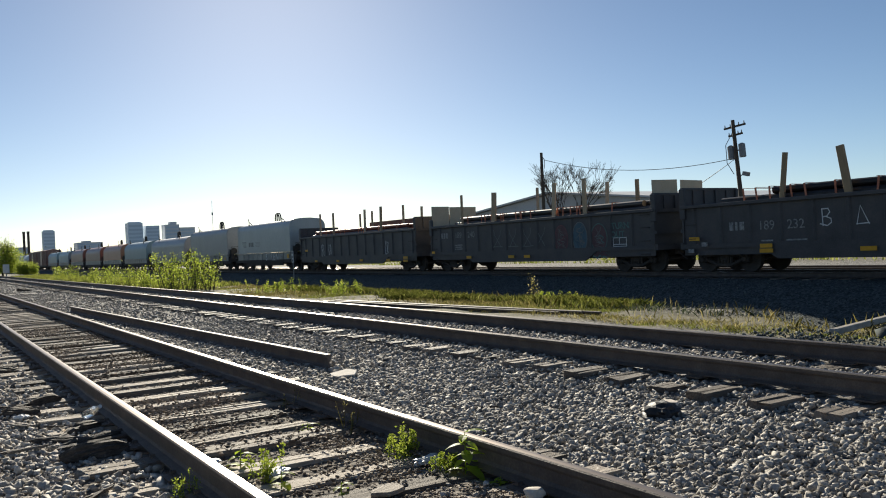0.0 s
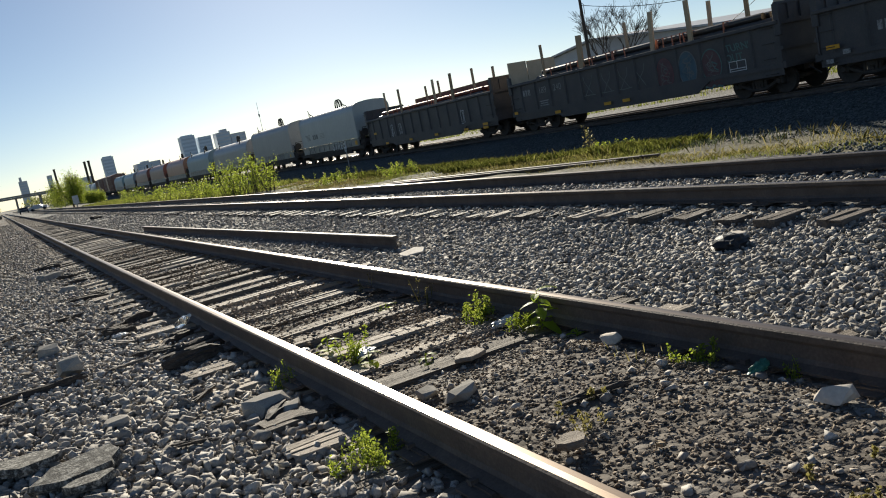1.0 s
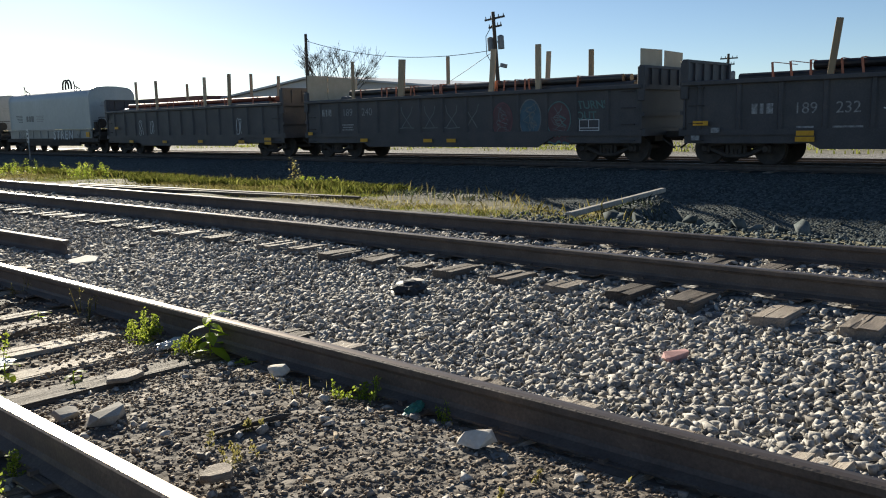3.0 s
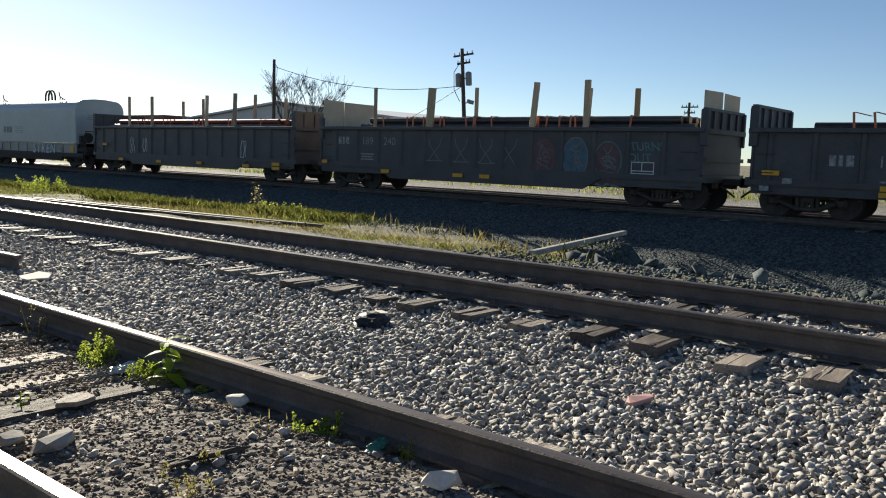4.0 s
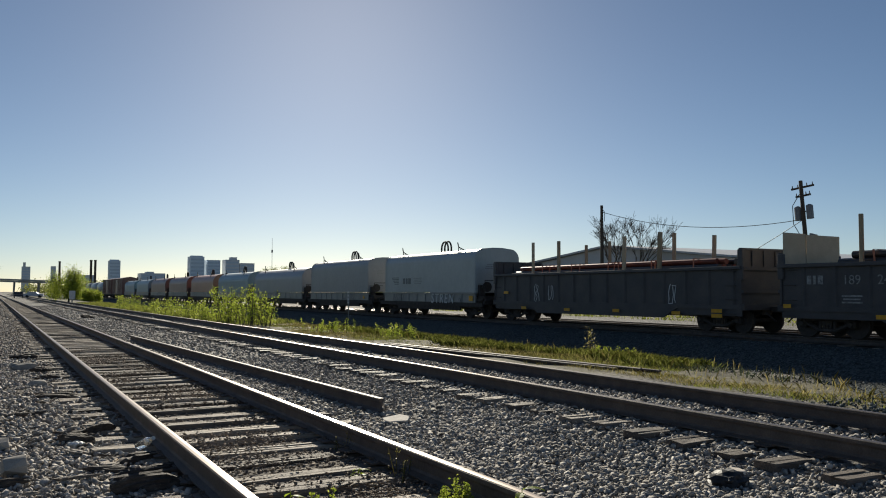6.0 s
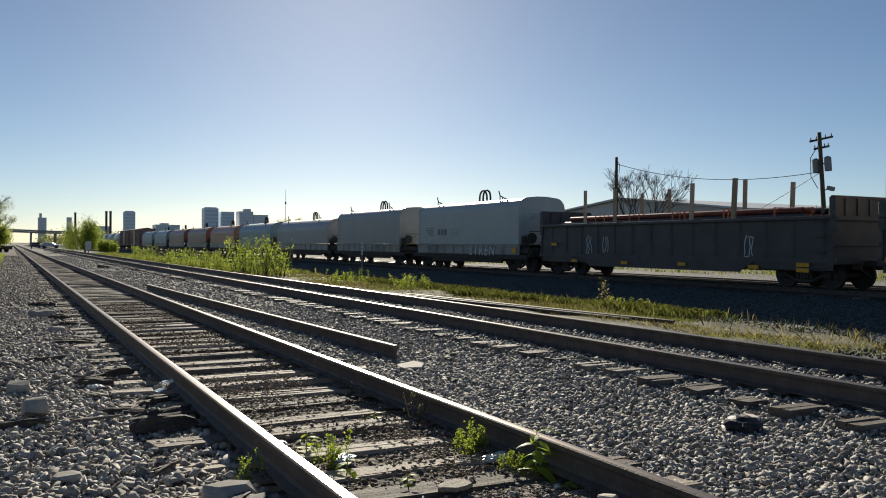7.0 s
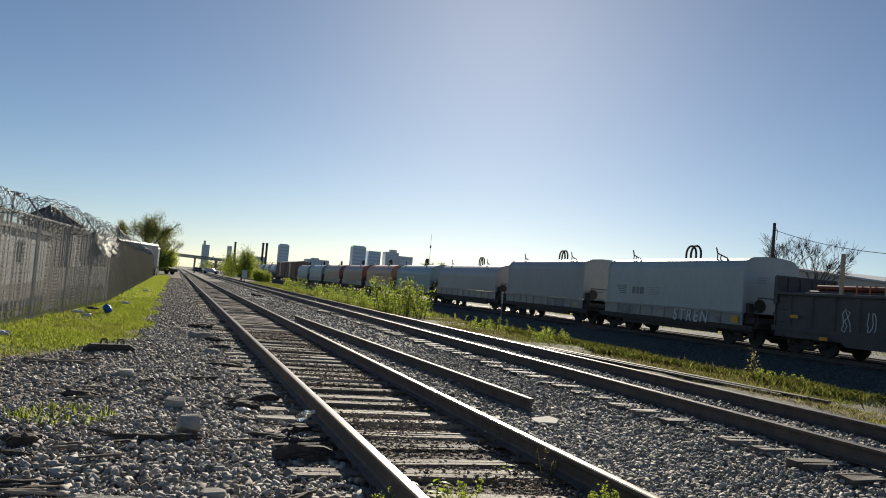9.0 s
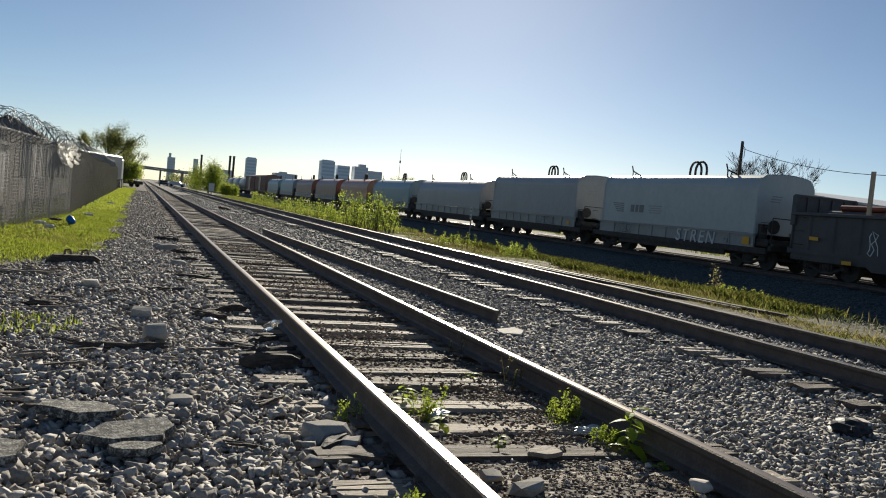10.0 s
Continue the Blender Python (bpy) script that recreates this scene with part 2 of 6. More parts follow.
def ground_z(x, y):
    """Height of the bare ground: track beds, the ditch with its pit, the far bed."""
    x, y = np.asarray(x, float), np.asarray(y, float)
    z = np.full(np.broadcast(x, y).shape, -0.215)
    z = z - 0.012 * np.exp(-(x / 1.0) ** 2) * step(y, 4.0, 4.9) + 0.045 * (1 - step(np.abs(x), 0.5, 0.75)) * (1 - step(y, 4.0, 4.9))
    z = z - 0.03 * step(x, 1.0, 1.6) + 0.085 * step(x, 2.9, 4.0) + 0.03 * step(x, 2.7, 3.5) * step(y, 5.0, 8.0)
    z = z - 0.20 * step(x, 6.2, 7.6)
    lip = 9.4 + 1.7 * step(y, 8.0, 11.5)
    z = z - 1.15 * step(x - lip, 0, 2.6) + 1.08 * step(x, 16.0, 20.2)
    z = z - 0.35 * step(x, 8.9, 10.4) * (1 - step(x, 15, 19)) * (1 - step(y, 7.0, 9.0))
    # stony ridge that carries the beam beside the pit
    ridge = np.exp(-((y - 8.15 - 0.185 * (x - 11.6)) / 0.75) ** 2) * step(x, 8.6, 9.4) * (1 - step(x, 13.9, 15.2))
    z = z + np.maximum(-0.44 - z, 0) * ridge
    z = z - 0.12 * step(x, 24.5, 26.0)
    z = z + 0.10 * step(-x, 4.0, 5.5)
    wob = 0.03 * np.sin(1.3 * x + 0.7 * y) * np.sin(0.9 * y - 0.5 * x) + 0.015 * np.sin(3.1 * x + 1.1) * np.sin(2.7 * y)
    calm = np.clip(np.minimum(np.abs(x), np.abs(x - 4.75)) - 1.2, 0.15, 1)
    return z + wob * calm


def spread(lo, a, b, hi, fine, n):
    """Coordinates fine between a and b, then ever coarser out to lo and hi."""
    mid = np.arange(a, b + fine / 2, fine)
    u = np.linspace(0, 1, n)[1:] ** 3
    return np.concatenate([(a + (lo - a) * u)[::-1], mid, b + (hi - b) * u])


def ground_material():
    m = bpy.data.materials.new("gravel_and_earth")
    m.use_nodes = True
    n, k = m.node_tree.nodes, m.node_tree.links
    p = n["Principled BSDF"]
    p.inputs["Roughness"].default_value = 0.92
    p.inputs["Specular IOR Level"].default_value = 0.25
    tc = n.new("ShaderNodeTexCoord")
    sep = n.new("ShaderNodeSeparateXYZ")
    k.new(tc.outputs["Object"], sep.inputs[0])

    def noise_tex(s, d=4):
        t = n.new("ShaderNodeTexNoise")
        t.inputs["Scale"].default_value, t.inputs["Detail"].default_value = s, d
        k.new(tc.outputs["Object"], t.inputs["Vector"])
        return t.outputs[0]

    def ramp(src, stops):
        r = n.new("ShaderNodeValToRGB")
        while len(r.color_ramp.elements) < len(stops):
            r.color_ramp.elements.new(0.5)
        for e, (pos, c) in zip(r.color_ramp.elements, stops):
            e.position, e.color = pos, (*c, 1)
        k.new(src, r.inputs[0])
        return r.outputs[0]

    def math_node(op, a, b, clamp=False):
        t = n.new("ShaderNodeMath")
        t.operation, t.use_clamp = op, clamp
        for i, v in enumerate((a, b)):
            if isinstance(v, (int, float)):
                t.inputs[i].default_value = v
            else:
                k.new(v, t.inputs[i])
        return t.outputs[0]

    def mixed(f, a, b):
        t = n.new("ShaderNodeMix")
        t.data_type = "RGBA"
        k.new(f, t.inputs["Factor"])
        k.new(a, t.inputs["A"])
        k.new(b, t.inputs["B"])
        return t.outputs["Result"]

    vor = n.new("ShaderNodeTexVoronoi")
    vor.inputs["Scale"].default_value = 17
    k.new(tc.outputs["Object"], vor.inputs["Vector"])
    cell = n.new("ShaderNodeSeparateColor")
    k.new(vor.outputs["Color"], cell.inputs[0])
    gravel = ramp(cell.outputs[0], [(0.0, (0.08, 0.074, 0.067)), (0.5, (0.21, 0.198, 0.18)), (1.0, (0.42, 0.40, 0.37))])
    earth = ramp(noise_tex(6, 6), [(0.3, (0.065, 0.053, 0.042)), (0.6, (0.155, 0.13, 0.105)), (0.8, (0.28, 0.245, 0.20))])
    turf = ramp(noise_tex(2.5, 6), [(0.3, (0.05, 0.055, 0.018)), (0.55, (0.10, 0.112, 0.026)), (0.75, (0.19, 0.175, 0.06))])
    wob = math_node("MULTIPLY", math_node("SUBTRACT", noise_tex(0.55, 5), 0.5), 3.0)
    x = math_node("ADD", sep.outputs[0], wob)

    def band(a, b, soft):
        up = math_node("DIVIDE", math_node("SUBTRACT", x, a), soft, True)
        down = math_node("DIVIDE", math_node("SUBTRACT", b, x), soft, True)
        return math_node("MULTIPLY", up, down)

    dirt = math_node("MULTIPLY", math_node("DIVIDE", math_node("SUBTRACT", 0.9, x), 0.4, True), math_node("MULTIPLY", noise_tex(1.3, 5), 1.6, True), True)
    col = mixed(dirt, gravel, earth)
    # gravel across the far bank, darkened to carry the shade beside the train
    bank_shade = ramp(cell.outputs[0], [(0.0, (0.03, 0.037, 0.036)), (0.5, (0.065, 0.077, 0.075)), (1.0, (0.12, 0.135, 0.13))])
    col = mixed(band(10.8, 24.5, 1.0), col, bank_shade)
    lift = math_node("MULTIPLY", math_node("MAXIMUM", math_node("SUBTRACT", 17.0, sep.outputs[1]), 0.0), 0.32)
    side = math_node("DIVIDE", math_node("SUBTRACT", -2.7, math_node("ADD", math_node("ADD", sep.outputs[0], lift), math_node("MULTIPLY", wob, 0.35))), 0.5, True)
    keep = math_node("DIVIDE", math_node("ADD", sep.outputs[0], 5.6), 0.4, True)
    far_off = math_node("DIVIDE", math_node("SUBTRACT", sep.outputs[1], 95.0), 5.0, True)
    col = mixed(math_node("MULTIPLY", math_node("MULTIPLY", side, math_node("MAXIMUM", keep, far_off)), 0.9), col, turf)
    scrub = ramp(noise_tex(1.6, 6), [(0.3, (0.08, 0.075, 0.035)), (0.55, (0.17, 0.15, 0.075)), (0.75, (0.28, 0.245, 0.15))])
    col = mixed(math_node("MULTIPLY", band(7.4, 11.4, 0.9), 0.8), col, scrub)
    col = mixed(math_node("MULTIPLY", band(34.0, 4000.0, 6.0), 0.7), col, scrub)
    k.new(col, p.inputs["Base Color"])
    bp = n.new("ShaderNodeBump")
    bp.inputs["Strength"].default_value, bp.inputs["Distance"].default_value = 0.9, 0.03
    h = math_node("ADD", math_node("MULTIPLY", vor.outputs["Distance"], -1.0), math_node("MULTIPLY", noise_tex(45), 0.4))
    k.new(h, bp.inputs["Height"])
    k.new(bp.outputs[0], p.inputs["Normal"])
    return m


gx = spread(-4000, -8, 26, 4000, 0.25, 26)
gy = spread(-600, -4, 44, 4600, 0.4, 34)
GX, GY = np.meshgrid(gx, gy)
gv = np.stack([GX, GY, ground_z(GX, GY)], -1).reshape(-1, 3)
ii = (np.arange(len(gy) - 1)[:, None] * len(gx) + np.arange(len(gx) - 1)).ravel()
gf = np.stack([ii, ii + 1, ii + 1 + len(gx), ii + len(gx)], 1)
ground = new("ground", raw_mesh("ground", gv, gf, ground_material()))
tagged(ground, "grey gravel and dark earth with patches of turf", "ground", kind="structure")

def rock_shapes(n, points):
    """Angular broken stones: hulls of a few points spread over a sphere, as (vertices, triangles)."""
    r = random.Random(77)
    out = []
    for _ in range(n):
        bm = bmesh.new()
        for _ in range(points):
            d = Vector((r.gauss(0, 1), r.gauss(0, 1), r.gauss(0, 1))).normalized() * r.uniform(0.82, 1.15)
            bm.verts.new(d)
        hull = bmesh.ops.convex_hull(bm, input=bm.verts[:])
        bmesh.ops.delete(bm, geom=[g for g in hull["geom_interior"] if isinstance(g, bmesh.types.BMVert)], context="VERTS")
        bmesh.ops.triangulate(bm, faces=bm.faces[:])
        bm.verts.index_update()
        out.append((np.array([v.co[:] for v in bm.verts]), np.array([[v.index for v in f.verts] for f in bm.faces])))
        bm.free()
    return out


ROCKS = rock_shapes(32, 9)


def turns(n):
    q = rng.normal(size=(n, 4))
    q /= np.linalg.norm(q, axis=1)[:, None]
    w, x, y, z = q.T
    return np.stack([1 - 2 * (y * y + z * z), 2 * (x * y - z * w), 2 * (x * z + y * w), 2 * (x * y + z * w), 1 - 2 * (x * x + z * z), 2 * (y * z - x * w),
                     2 * (x * z - y * w), 2 * (y * z + x * w), 1 - 2 * (x * x + y * y)], 1).reshape(n, 3, 3)


def lying(n, tilt):
    """Rotations with any heading and a small tilt."""
    a, b, c = rng.uniform(0, 2 * np.pi, n), rng.normal(0, tilt, n), rng.normal(0, tilt, n)
    o, e = np.zeros(n), np.ones(n)
    rz = np.stack([np.cos(a), -np.sin(a), o, np.sin(a), np.cos(a), o, o, o, e], 1).reshape(n, 3, 3)
    rx = np.stack([e, o, o, o, np.cos(b), -np.sin(b), o, np.sin(b), np.cos(b)], 1).reshape(n, 3, 3)
    ry = np.stack([np.cos(c), o, np.sin(c), o, e, o, -np.sin(c), o, np.cos(c)], 1).reshape(n, 3, 3)
    return rx @ ry @ rz


def stones(name, x, y, size, mat, label, sink=0.15, z=None, squash=1.0):
    """Crushed stones, one angular lump at each place, as one mesh."""
    zz = ground_z(x, y) if z is None else z
    kind = rng.integers(0, len(ROCKS), len(x))
    vs, fs, base = [], [], 0
    for k, (rv, rf) in enumerate(ROCKS):
        at = np.nonzero(kind == k)[0]
        n = len(at)
        if n == 0:
            continue
        v = rv[None] * np.stack([rng.uniform(0.85, 1.3, n), rng.uniform(0.65, 1.05, n), rng.uniform(0.45, 0.85, n)], 1)[:, None]
        v = np.einsum("nij,nkj->nki", lying(n, 0.38), v) * np.array([1, 1, squash]) * (size[at] / 2)[:, None, None]
        v += np.stack([x[at], y[at], zz[at] + size[at] * (0.5 - sink) * 0.6], 1)[:, None]
        fs.append((rf[None] + len(rv) * np.arange(n)[:, None, None]).reshape(-1, 3) + base)
        vs.append(v.reshape(-1, 3))
        base += n * len(rv)
    v, f = np.concatenate(vs), np.concatenate(fs)
    ob = new(name, raw_mesh(name, v.reshape(-1, 3), f, mat))
    return tagged(ob, label, "stones", kind="stuff")


def scatter(x0, x1, y0, y1, per_m2):
    n = int((x1 - x0) * (y1 - y0) * per_m2)
    return rng.uniform(x0, x1, n), rng.uniform(y0, y1, n)


def bed(name, x0, x1, y0, y1, per_m2, lo, hi, mat, label, keep=None, squash=1.0, sink=0.15):
    x, y = scatter(x0, x1, y0, y1, per_m2)
    if keep is not None:
        ok = keep(x, y)
        x, y = x[ok], y[ok]
    stones(name, x, y, lo + (hi - lo) * rng.random(len(x)) ** 2.0, mat, label, sink, None, squash)


clear_rail = lambda x, y: (np.abs(np.abs(x) - 0.755) > 0.10)


def left_keep(x, y):
    """Bare, dirtier ground towards the fence, none where the turf begins."""
    bare = 0.62 + 0.38 * step(x, -3.2, -2.2) * (0.55 + 0.45 * np.sin(1.7 * x + 0.9 * y) ** 2)
    bare = bare * np.where((x > -1.36) & (y > 2.5), 0.5, 1.0)
    return clear_rail(x, y) & (rng.random(len(x)) < bare) & ~(x < -2.75 - 0.32 * np.clip(17 - y, 0, 30))


second_clear = lambda x, y: np.abs(np.abs(x - 4.75) - 0.755) > 0.10
LEFT, MID, BED = "loose dirty grey ballast beside the rails", "clean grey crushed ballast between the two tracks", "grey ballast in the second track bed"
bed("ballast", -4.6, -0.84, 1.0, 9.0, 1150, 0.02, 0.085, M_FINES, LEFT, left_keep)
bed("ballast", -3.2, -0.84, 1.0, 6.5, 260, 0.05, 0.115, M_STONE, LEFT, left_keep)
bed("ballast", -4.6, -0.84, 9.0, 19.0, 480, 0.028, 0.09, M_FINES, LEFT, left_keep)
bed("ballast", -2.9, -0.84, 19.0, 45.0, 130, 0.04, 0.10, M_FINES, LEFT, left_keep)
bed("ballast", 0.84, 3.6, 0.3, 9.0, 1250, 0.026, 0.085, M_STONE, MID, lambda x, y: clear_rail(x, y) & ((x < 3.3) | (rng.random(len(x)) < 0.35)))
bed("ballast", 0.84, 3.6, 9.0, 19.0, 480, 0.032, 0.09, M_STONE, MID, clear_rail)
bed("ballast", 0.84, 3.5, 19.0, 45.0, 80, 0.045, 0.10, M_STONE, MID, clear_rail)
bed("fines", -0.66, 0.66, 0.3, 4.6, 2300, 0.008, 0.036, M_DIRT, "dirt and small stones burying the ties between the rails", None, 0.8, 0.3)
bed("fines", -0.66, 0.66, 0.3, 4.6, 45, 0.03, 0.085, M_FINES, "loose stones lying on the dirt between the rails", None, 0.9, 0.25)
x, y = scatter(-0.66, 0.66, 4.4, 22.0, 620)
ok = (np.sin(2.3 * x + 1.1 * y) + np.sin(1.7 * y - 2.9 * x) + 0.8 * np.sin(5.3 * y + 1.3 * x)) > 0.15 + rng.normal(0, 0.6, len(x))
x, y = x[ok], y[ok]
stones("fines", x, y, 0.012 + 0.038 * rng.random(len(x)) ** 2, M_DIRT, "grit scattered over the ties between the rails", 0.3, np.full(len(x), -0.178), 0.8)
bed("fines", -0.66, 0.66, 4.6, 9.0, 1000, 0.012, 0.05, M_DIRT, "small stones and dirt between the rails", None, 0.75, 0.35)
bed("fines", -0.66, 0.66, 9.0, 14.0, 420, 0.015, 0.055, M_DIRT, "small stones and dirt between the rails", None, 0.75, 0.35)
bed("fines", -0.66, 0.66, 14.0, 30.0, 90, 0.02, 0.06, M_FINES, "small stones and dirt between the rails")
bed("ballast", 3.6, 7.2, 0.0, 16.0, 330, 0.04, 0.09, M_STONE, BED, second_clear)
bed("ballast", 3.6, 7.2, 16.0, 40.0, 45, 0.05, 0.10, M_STONE, BED, second_clear)
bed("ballast", -2.7, -0.84, 45.0, 95.0, 26, 0.06, 0.13, M_FINES, LEFT, clear_rail)
bed("ballast", 0.84, 7.0, 45.0, 95.0, 22, 0.06, 0.13, M_STONE, MID, second_clear)
bed("ballast", -4.6, -0.84, -3.0, 1.0, 420, 0.03, 0.095, M_FINES, LEFT, left_keep)
bed("ballast", 0.84, 3.6, -3.0, 0.3, 480, 0.03, 0.09, M_STONE, MID, clear_rail)
bed("fines", -0.66, 0.66, -3.0, 0.3, 700, 0.012, 0.045, M_DIRT, "dirt and small stones burying the ties between the rails", None, 0.8, 0.3)
bed("bank_stones", 10.5, 20.8, 0.0, 34.0, 70, 0.03, 0.085, M_STONE_SHADED, "ballast coloured blue-grey as in shade on the bank of the far track")
bed("bank_stones", 7.2, 10.0, -1.0, 8.5, 150, 0.03, 0.10, M_STONE_SHADED, "dark stones on the lip of the pit")
bed("pit_rocks", 9.2, 15.5, 0.0, 7.0, 26, 0.08, 0.42, M_STONE_SHADED, "dark broken rocks piled in the drainage pit")


# ---- tracks ----
RAIL = [(-0.070, -0.172), (0.070, -0.172), (0.070, -0.161), (0.020, -0.145), (0.009, -0.125), (0.009, -0.062), (0.018, -0.044), (0.0365, -0.036),
        (0.0375, -0.008), (0.028, -0.001), (0.0, 0.0005), (-0.028, -0.001), (-0.0375, -0.008), (-0.0365, -0.036), (-0.018, -0.044), (-0.009, -0.062), (-0.009, -0.125), (-0.020, -0.145), (-0.070, -0.161)]
RAIL_TOP = (9, 10)


def rail_bm(y0, y1, top=RAIL_TOP):
    bm = bmesh.new()
    extrude_profile(bm, RAIL, y0, y1, top)
    return bm


def tie_mesh(seed, half=1.3, w=0.115, h=0.16):
    """A worn sleeper along x: rounded, split along the grain, ends eaten away."""
    r = random.Random(seed)
    bm = bmesh.new()
    xs = [-half, -half * 0.8, -half * 0.45, 0, half * 0.4, half * 0.78, half]
    splits = sorted(r.uniform(-0.6, 0.6) * w for _ in range(2))
    ys = [-w, -w * 0.93, splits[0] - 0.004, splits[0], splits[0] + 0.004, splits[1] + 0.006, splits[1] + 0.010, splits[1] + 0.014, w * 0.93, w]
    ys = sorted(ys)
    rows = []
    for x in xs:
        e = 0.05 * r.random() if abs(x) == half else 0
        row = [bm.verts.new((x - math.copysign(e * r.random(), x), ys[0], -h))]
        for i, y in enumerate(ys):
            dz = -0.012 * r.random()
            if i in (3, 6):
                dz -= 0.022
            if i in (0, len(ys) - 1):
                dz -= 0.015
            row.append(bm.verts.new((x - math.copysign(e * r.random(), x), y + r.uniform(-0.002, 0.002), dz)))
        row.append(bm.verts.new((x, ys[-1], -h)))
        rows.append(row)
    for a, b in zip(rows, rows[1:]):
        for i in range(len(a) - 1):
            bm.faces.new((a[i], b[i], b[i + 1], a[i + 1]))
    bm.faces.new(rows[0])
    bm.faces.new(rows[-1][::-1])
    bmesh.ops.recalc_face_normals(bm, faces=bm.faces)
    me = bpy.data.meshes.new("tie")
    bm.to_mesh(me)
    bm.free()
    return me


def plate_mesh():
    bm = boxes(((0, 0, 0.004), (0.30, 0.19, 0.012)), ((-0.085, 0, 0.013), (0.02, 0.19, 0.014)), ((0.085, 0, 0.013), (0.02, 0.19, 0.014)),
               ((-0.088, 0.05, 0.026), (0.035, 0.028, 0.022)), ((0.088, -0.05, 0.026), (0.035, 0.028, 0.022)))
    me = bpy.data.meshes.new("tie_plate")
    bm.to_mesh(me)
    bm.free()
    me.materials.append(M_RUST)
    return me


PLATE = plate_mesh()


def track(cx, top, y0, y1, tie_mat, phase, pitch, label, near, seed, half=1.3):
    t = thing("railway_track", pose(cx, 0, top), label, "railway track", kind="structure")
    for s in (-1, 1):
        part("rail", rail_bm(y0, y1), [M_RUST, M_RAIL_TOP], t, "worn steel rail, polished on top", pose(s * 0.755, 0, 0))
    kinds = [tie_mesh(seed + i, half) for i in range(6)]
    for me in kinds:
        me.materials.append(tie_mat)
    r = random.Random(seed)
    y = phase
    k = 0
    while y < near:
        share("tie", kinds[k % 6 if k % 7 else 2], t, pose(r.uniform(-0.05, 0.05), y + r.uniform(-0.05, 0.05), -0.176 - r.random() ** 2 * 0.03, r.uniform(-2, 2), 0, (180 if r.random() < 0.5 else 0) + r.uniform(-2, 2)))
        if y < 16:
            for s in (-1, 1):
                share("tie_plate", PLATE, t, pose(s * 0.755, y, -0.183))
        y += pitch
        k += 1
    bm = bmesh.new()
    while y < min(y1, 170):
        box(bm, (r.uniform(-0.05, 0.05), y, -0.26), (2 * half, 0.23, 0.16), 0, 0, r.uniform(-1, 1))
        y += pitch
    tagged(part("far_ties", bm, tie_mat, t), kind="stuff")
    return t


near_track = track(0, 0, -12, 420, M_TIE, -0.33, 0.556, "old siding of two worn rails on splintered grey ties", 60, 11)
second_track = track(4.75, 0.06, -12, 420, M_TIE_DARK, -0.4, 0.556, "second track of shiny rails on dark wooden ties", 60, 31, 1.38)
train_track = track(22.5, -0.2, -30, 420, M_TIE_DARK, -4.0, 0.6, "far track on a ballast bank, under the goods train", 50, 51)
beyond_track = track(27.3, -0.3, -30, 300, M_TIE_DARK, -4.0, 0.6, "sunlit empty track beyond the goods train", 40, 71)


# ---- train ----
def run(t):
    """How far the train has rolled: it slows a little on the way."""
    return 3.201 * t - 0.0121 * t * t


movers = []
wheelsets = []


def place(ob, y0, x=22.5, z=-0.2):
    ob.matrix_basis = pose(x, y0, z)
    movers.append((ob, x, y0, z))


def wheelset_bm():
    bm = bmesh.new()
    rod(bm, (-0.98, 0, 0), (0.98, 0, 0), 0.08, seg=10)
    for s in (-1, 1):
        rod(bm, (s * 0.70, 0, 0), (s * 0.72, 0, 0), 0.483, seg=28)
        rod(bm, (s * 0.72, 0, 0), (s * 0.82, 0, 0), 0.457, 0.45, seg=28)
        rod(bm, (s * 0.82, 0, 0), (s * 0.86, 0, 0), 0.17, 0.13, seg=14)
        for a in range(5):
            c, d = math.cos(a * 1.2566), math.sin(a * 1.2566)
            rod(bm, (s * 0.815, 0.28 * c, 0.28 * d), (s * 0.826, 0.28 * c, 0.28 * d), 0.07, seg=8)
    return bm


def keep_mesh(name, bm, mats):
    me = bpy.data.meshes.new(name)
    bm.to_mesh(me)
    bm.free()
    for m in mats:
        me.materials.append(m)
    return me


def frame_bm(s):
    """The cast side frame of a truck."""
    bm = bmesh.new()
    x = s * 1.0
    pts = [(-0.88, 0.52), (-0.55, 0.62), (0.55, 0.62), (0.88, 0.52)]
    for (a, b), (c, d) in zip(pts, pts[1:]):
        rod(bm, (x, a, b), (x, c, d), 0.085, seg=6)
    for a, b in (((-0.80, 0.48), (-0.28, 0.26)), ((-0.28, 0.26), (0.28, 0.26)), ((0.28, 0.26), (0.80, 0.48))):
        rod(bm, (x, *a), (x, *b), 0.075, seg=6)
    for y in (-0.26, 0.26):
        rod(bm, (x, y, 0.26), (x, y, 0.62), 0.06, seg=6)
    for y in (-0.89, 0.89):
        box(bm, (x, y, 0.457), (0.22, 0.26, 0.26), bevel=0.05)
        rod(bm, (x + s * 0.10, y, 0.457), (x + s * 0.16, y, 0.457), 0.10, 0.08, 10)
    for y in (-0.12, 0, 0.12):
        rod(bm, (x, y, 0.30), (x, y, 0.56), 0.055, seg=8)
    return bm


WHEELS = keep_mesh("wheelset", wheelset_bm(), [M_UNDER])
FRAMES = {s: keep_mesh("side_frame", frame_bm(s), [M_UNDER]) for s in (-1, 1)}
BOLSTER = keep_mesh("bolster", boxes(((0, 0, 0.55), (2.1, 0.36, 0.22)), ((0, 0, 0.70), (0.5, 0.5, 0.12))), [M_UNDER])


def truck(car, y, spin):
    t = share("truck", BOLSTER, car, pose(0, y, 0))
    for s in (-1, 1):
        share("side_frame", FRAMES[s], t, Matrix())
    for d in (-0.89, 0.89):
        w = share("wheelset", WHEELS, t, pose(0, d, 0.457))
        if spin:
            wheelsets.append((w, d))


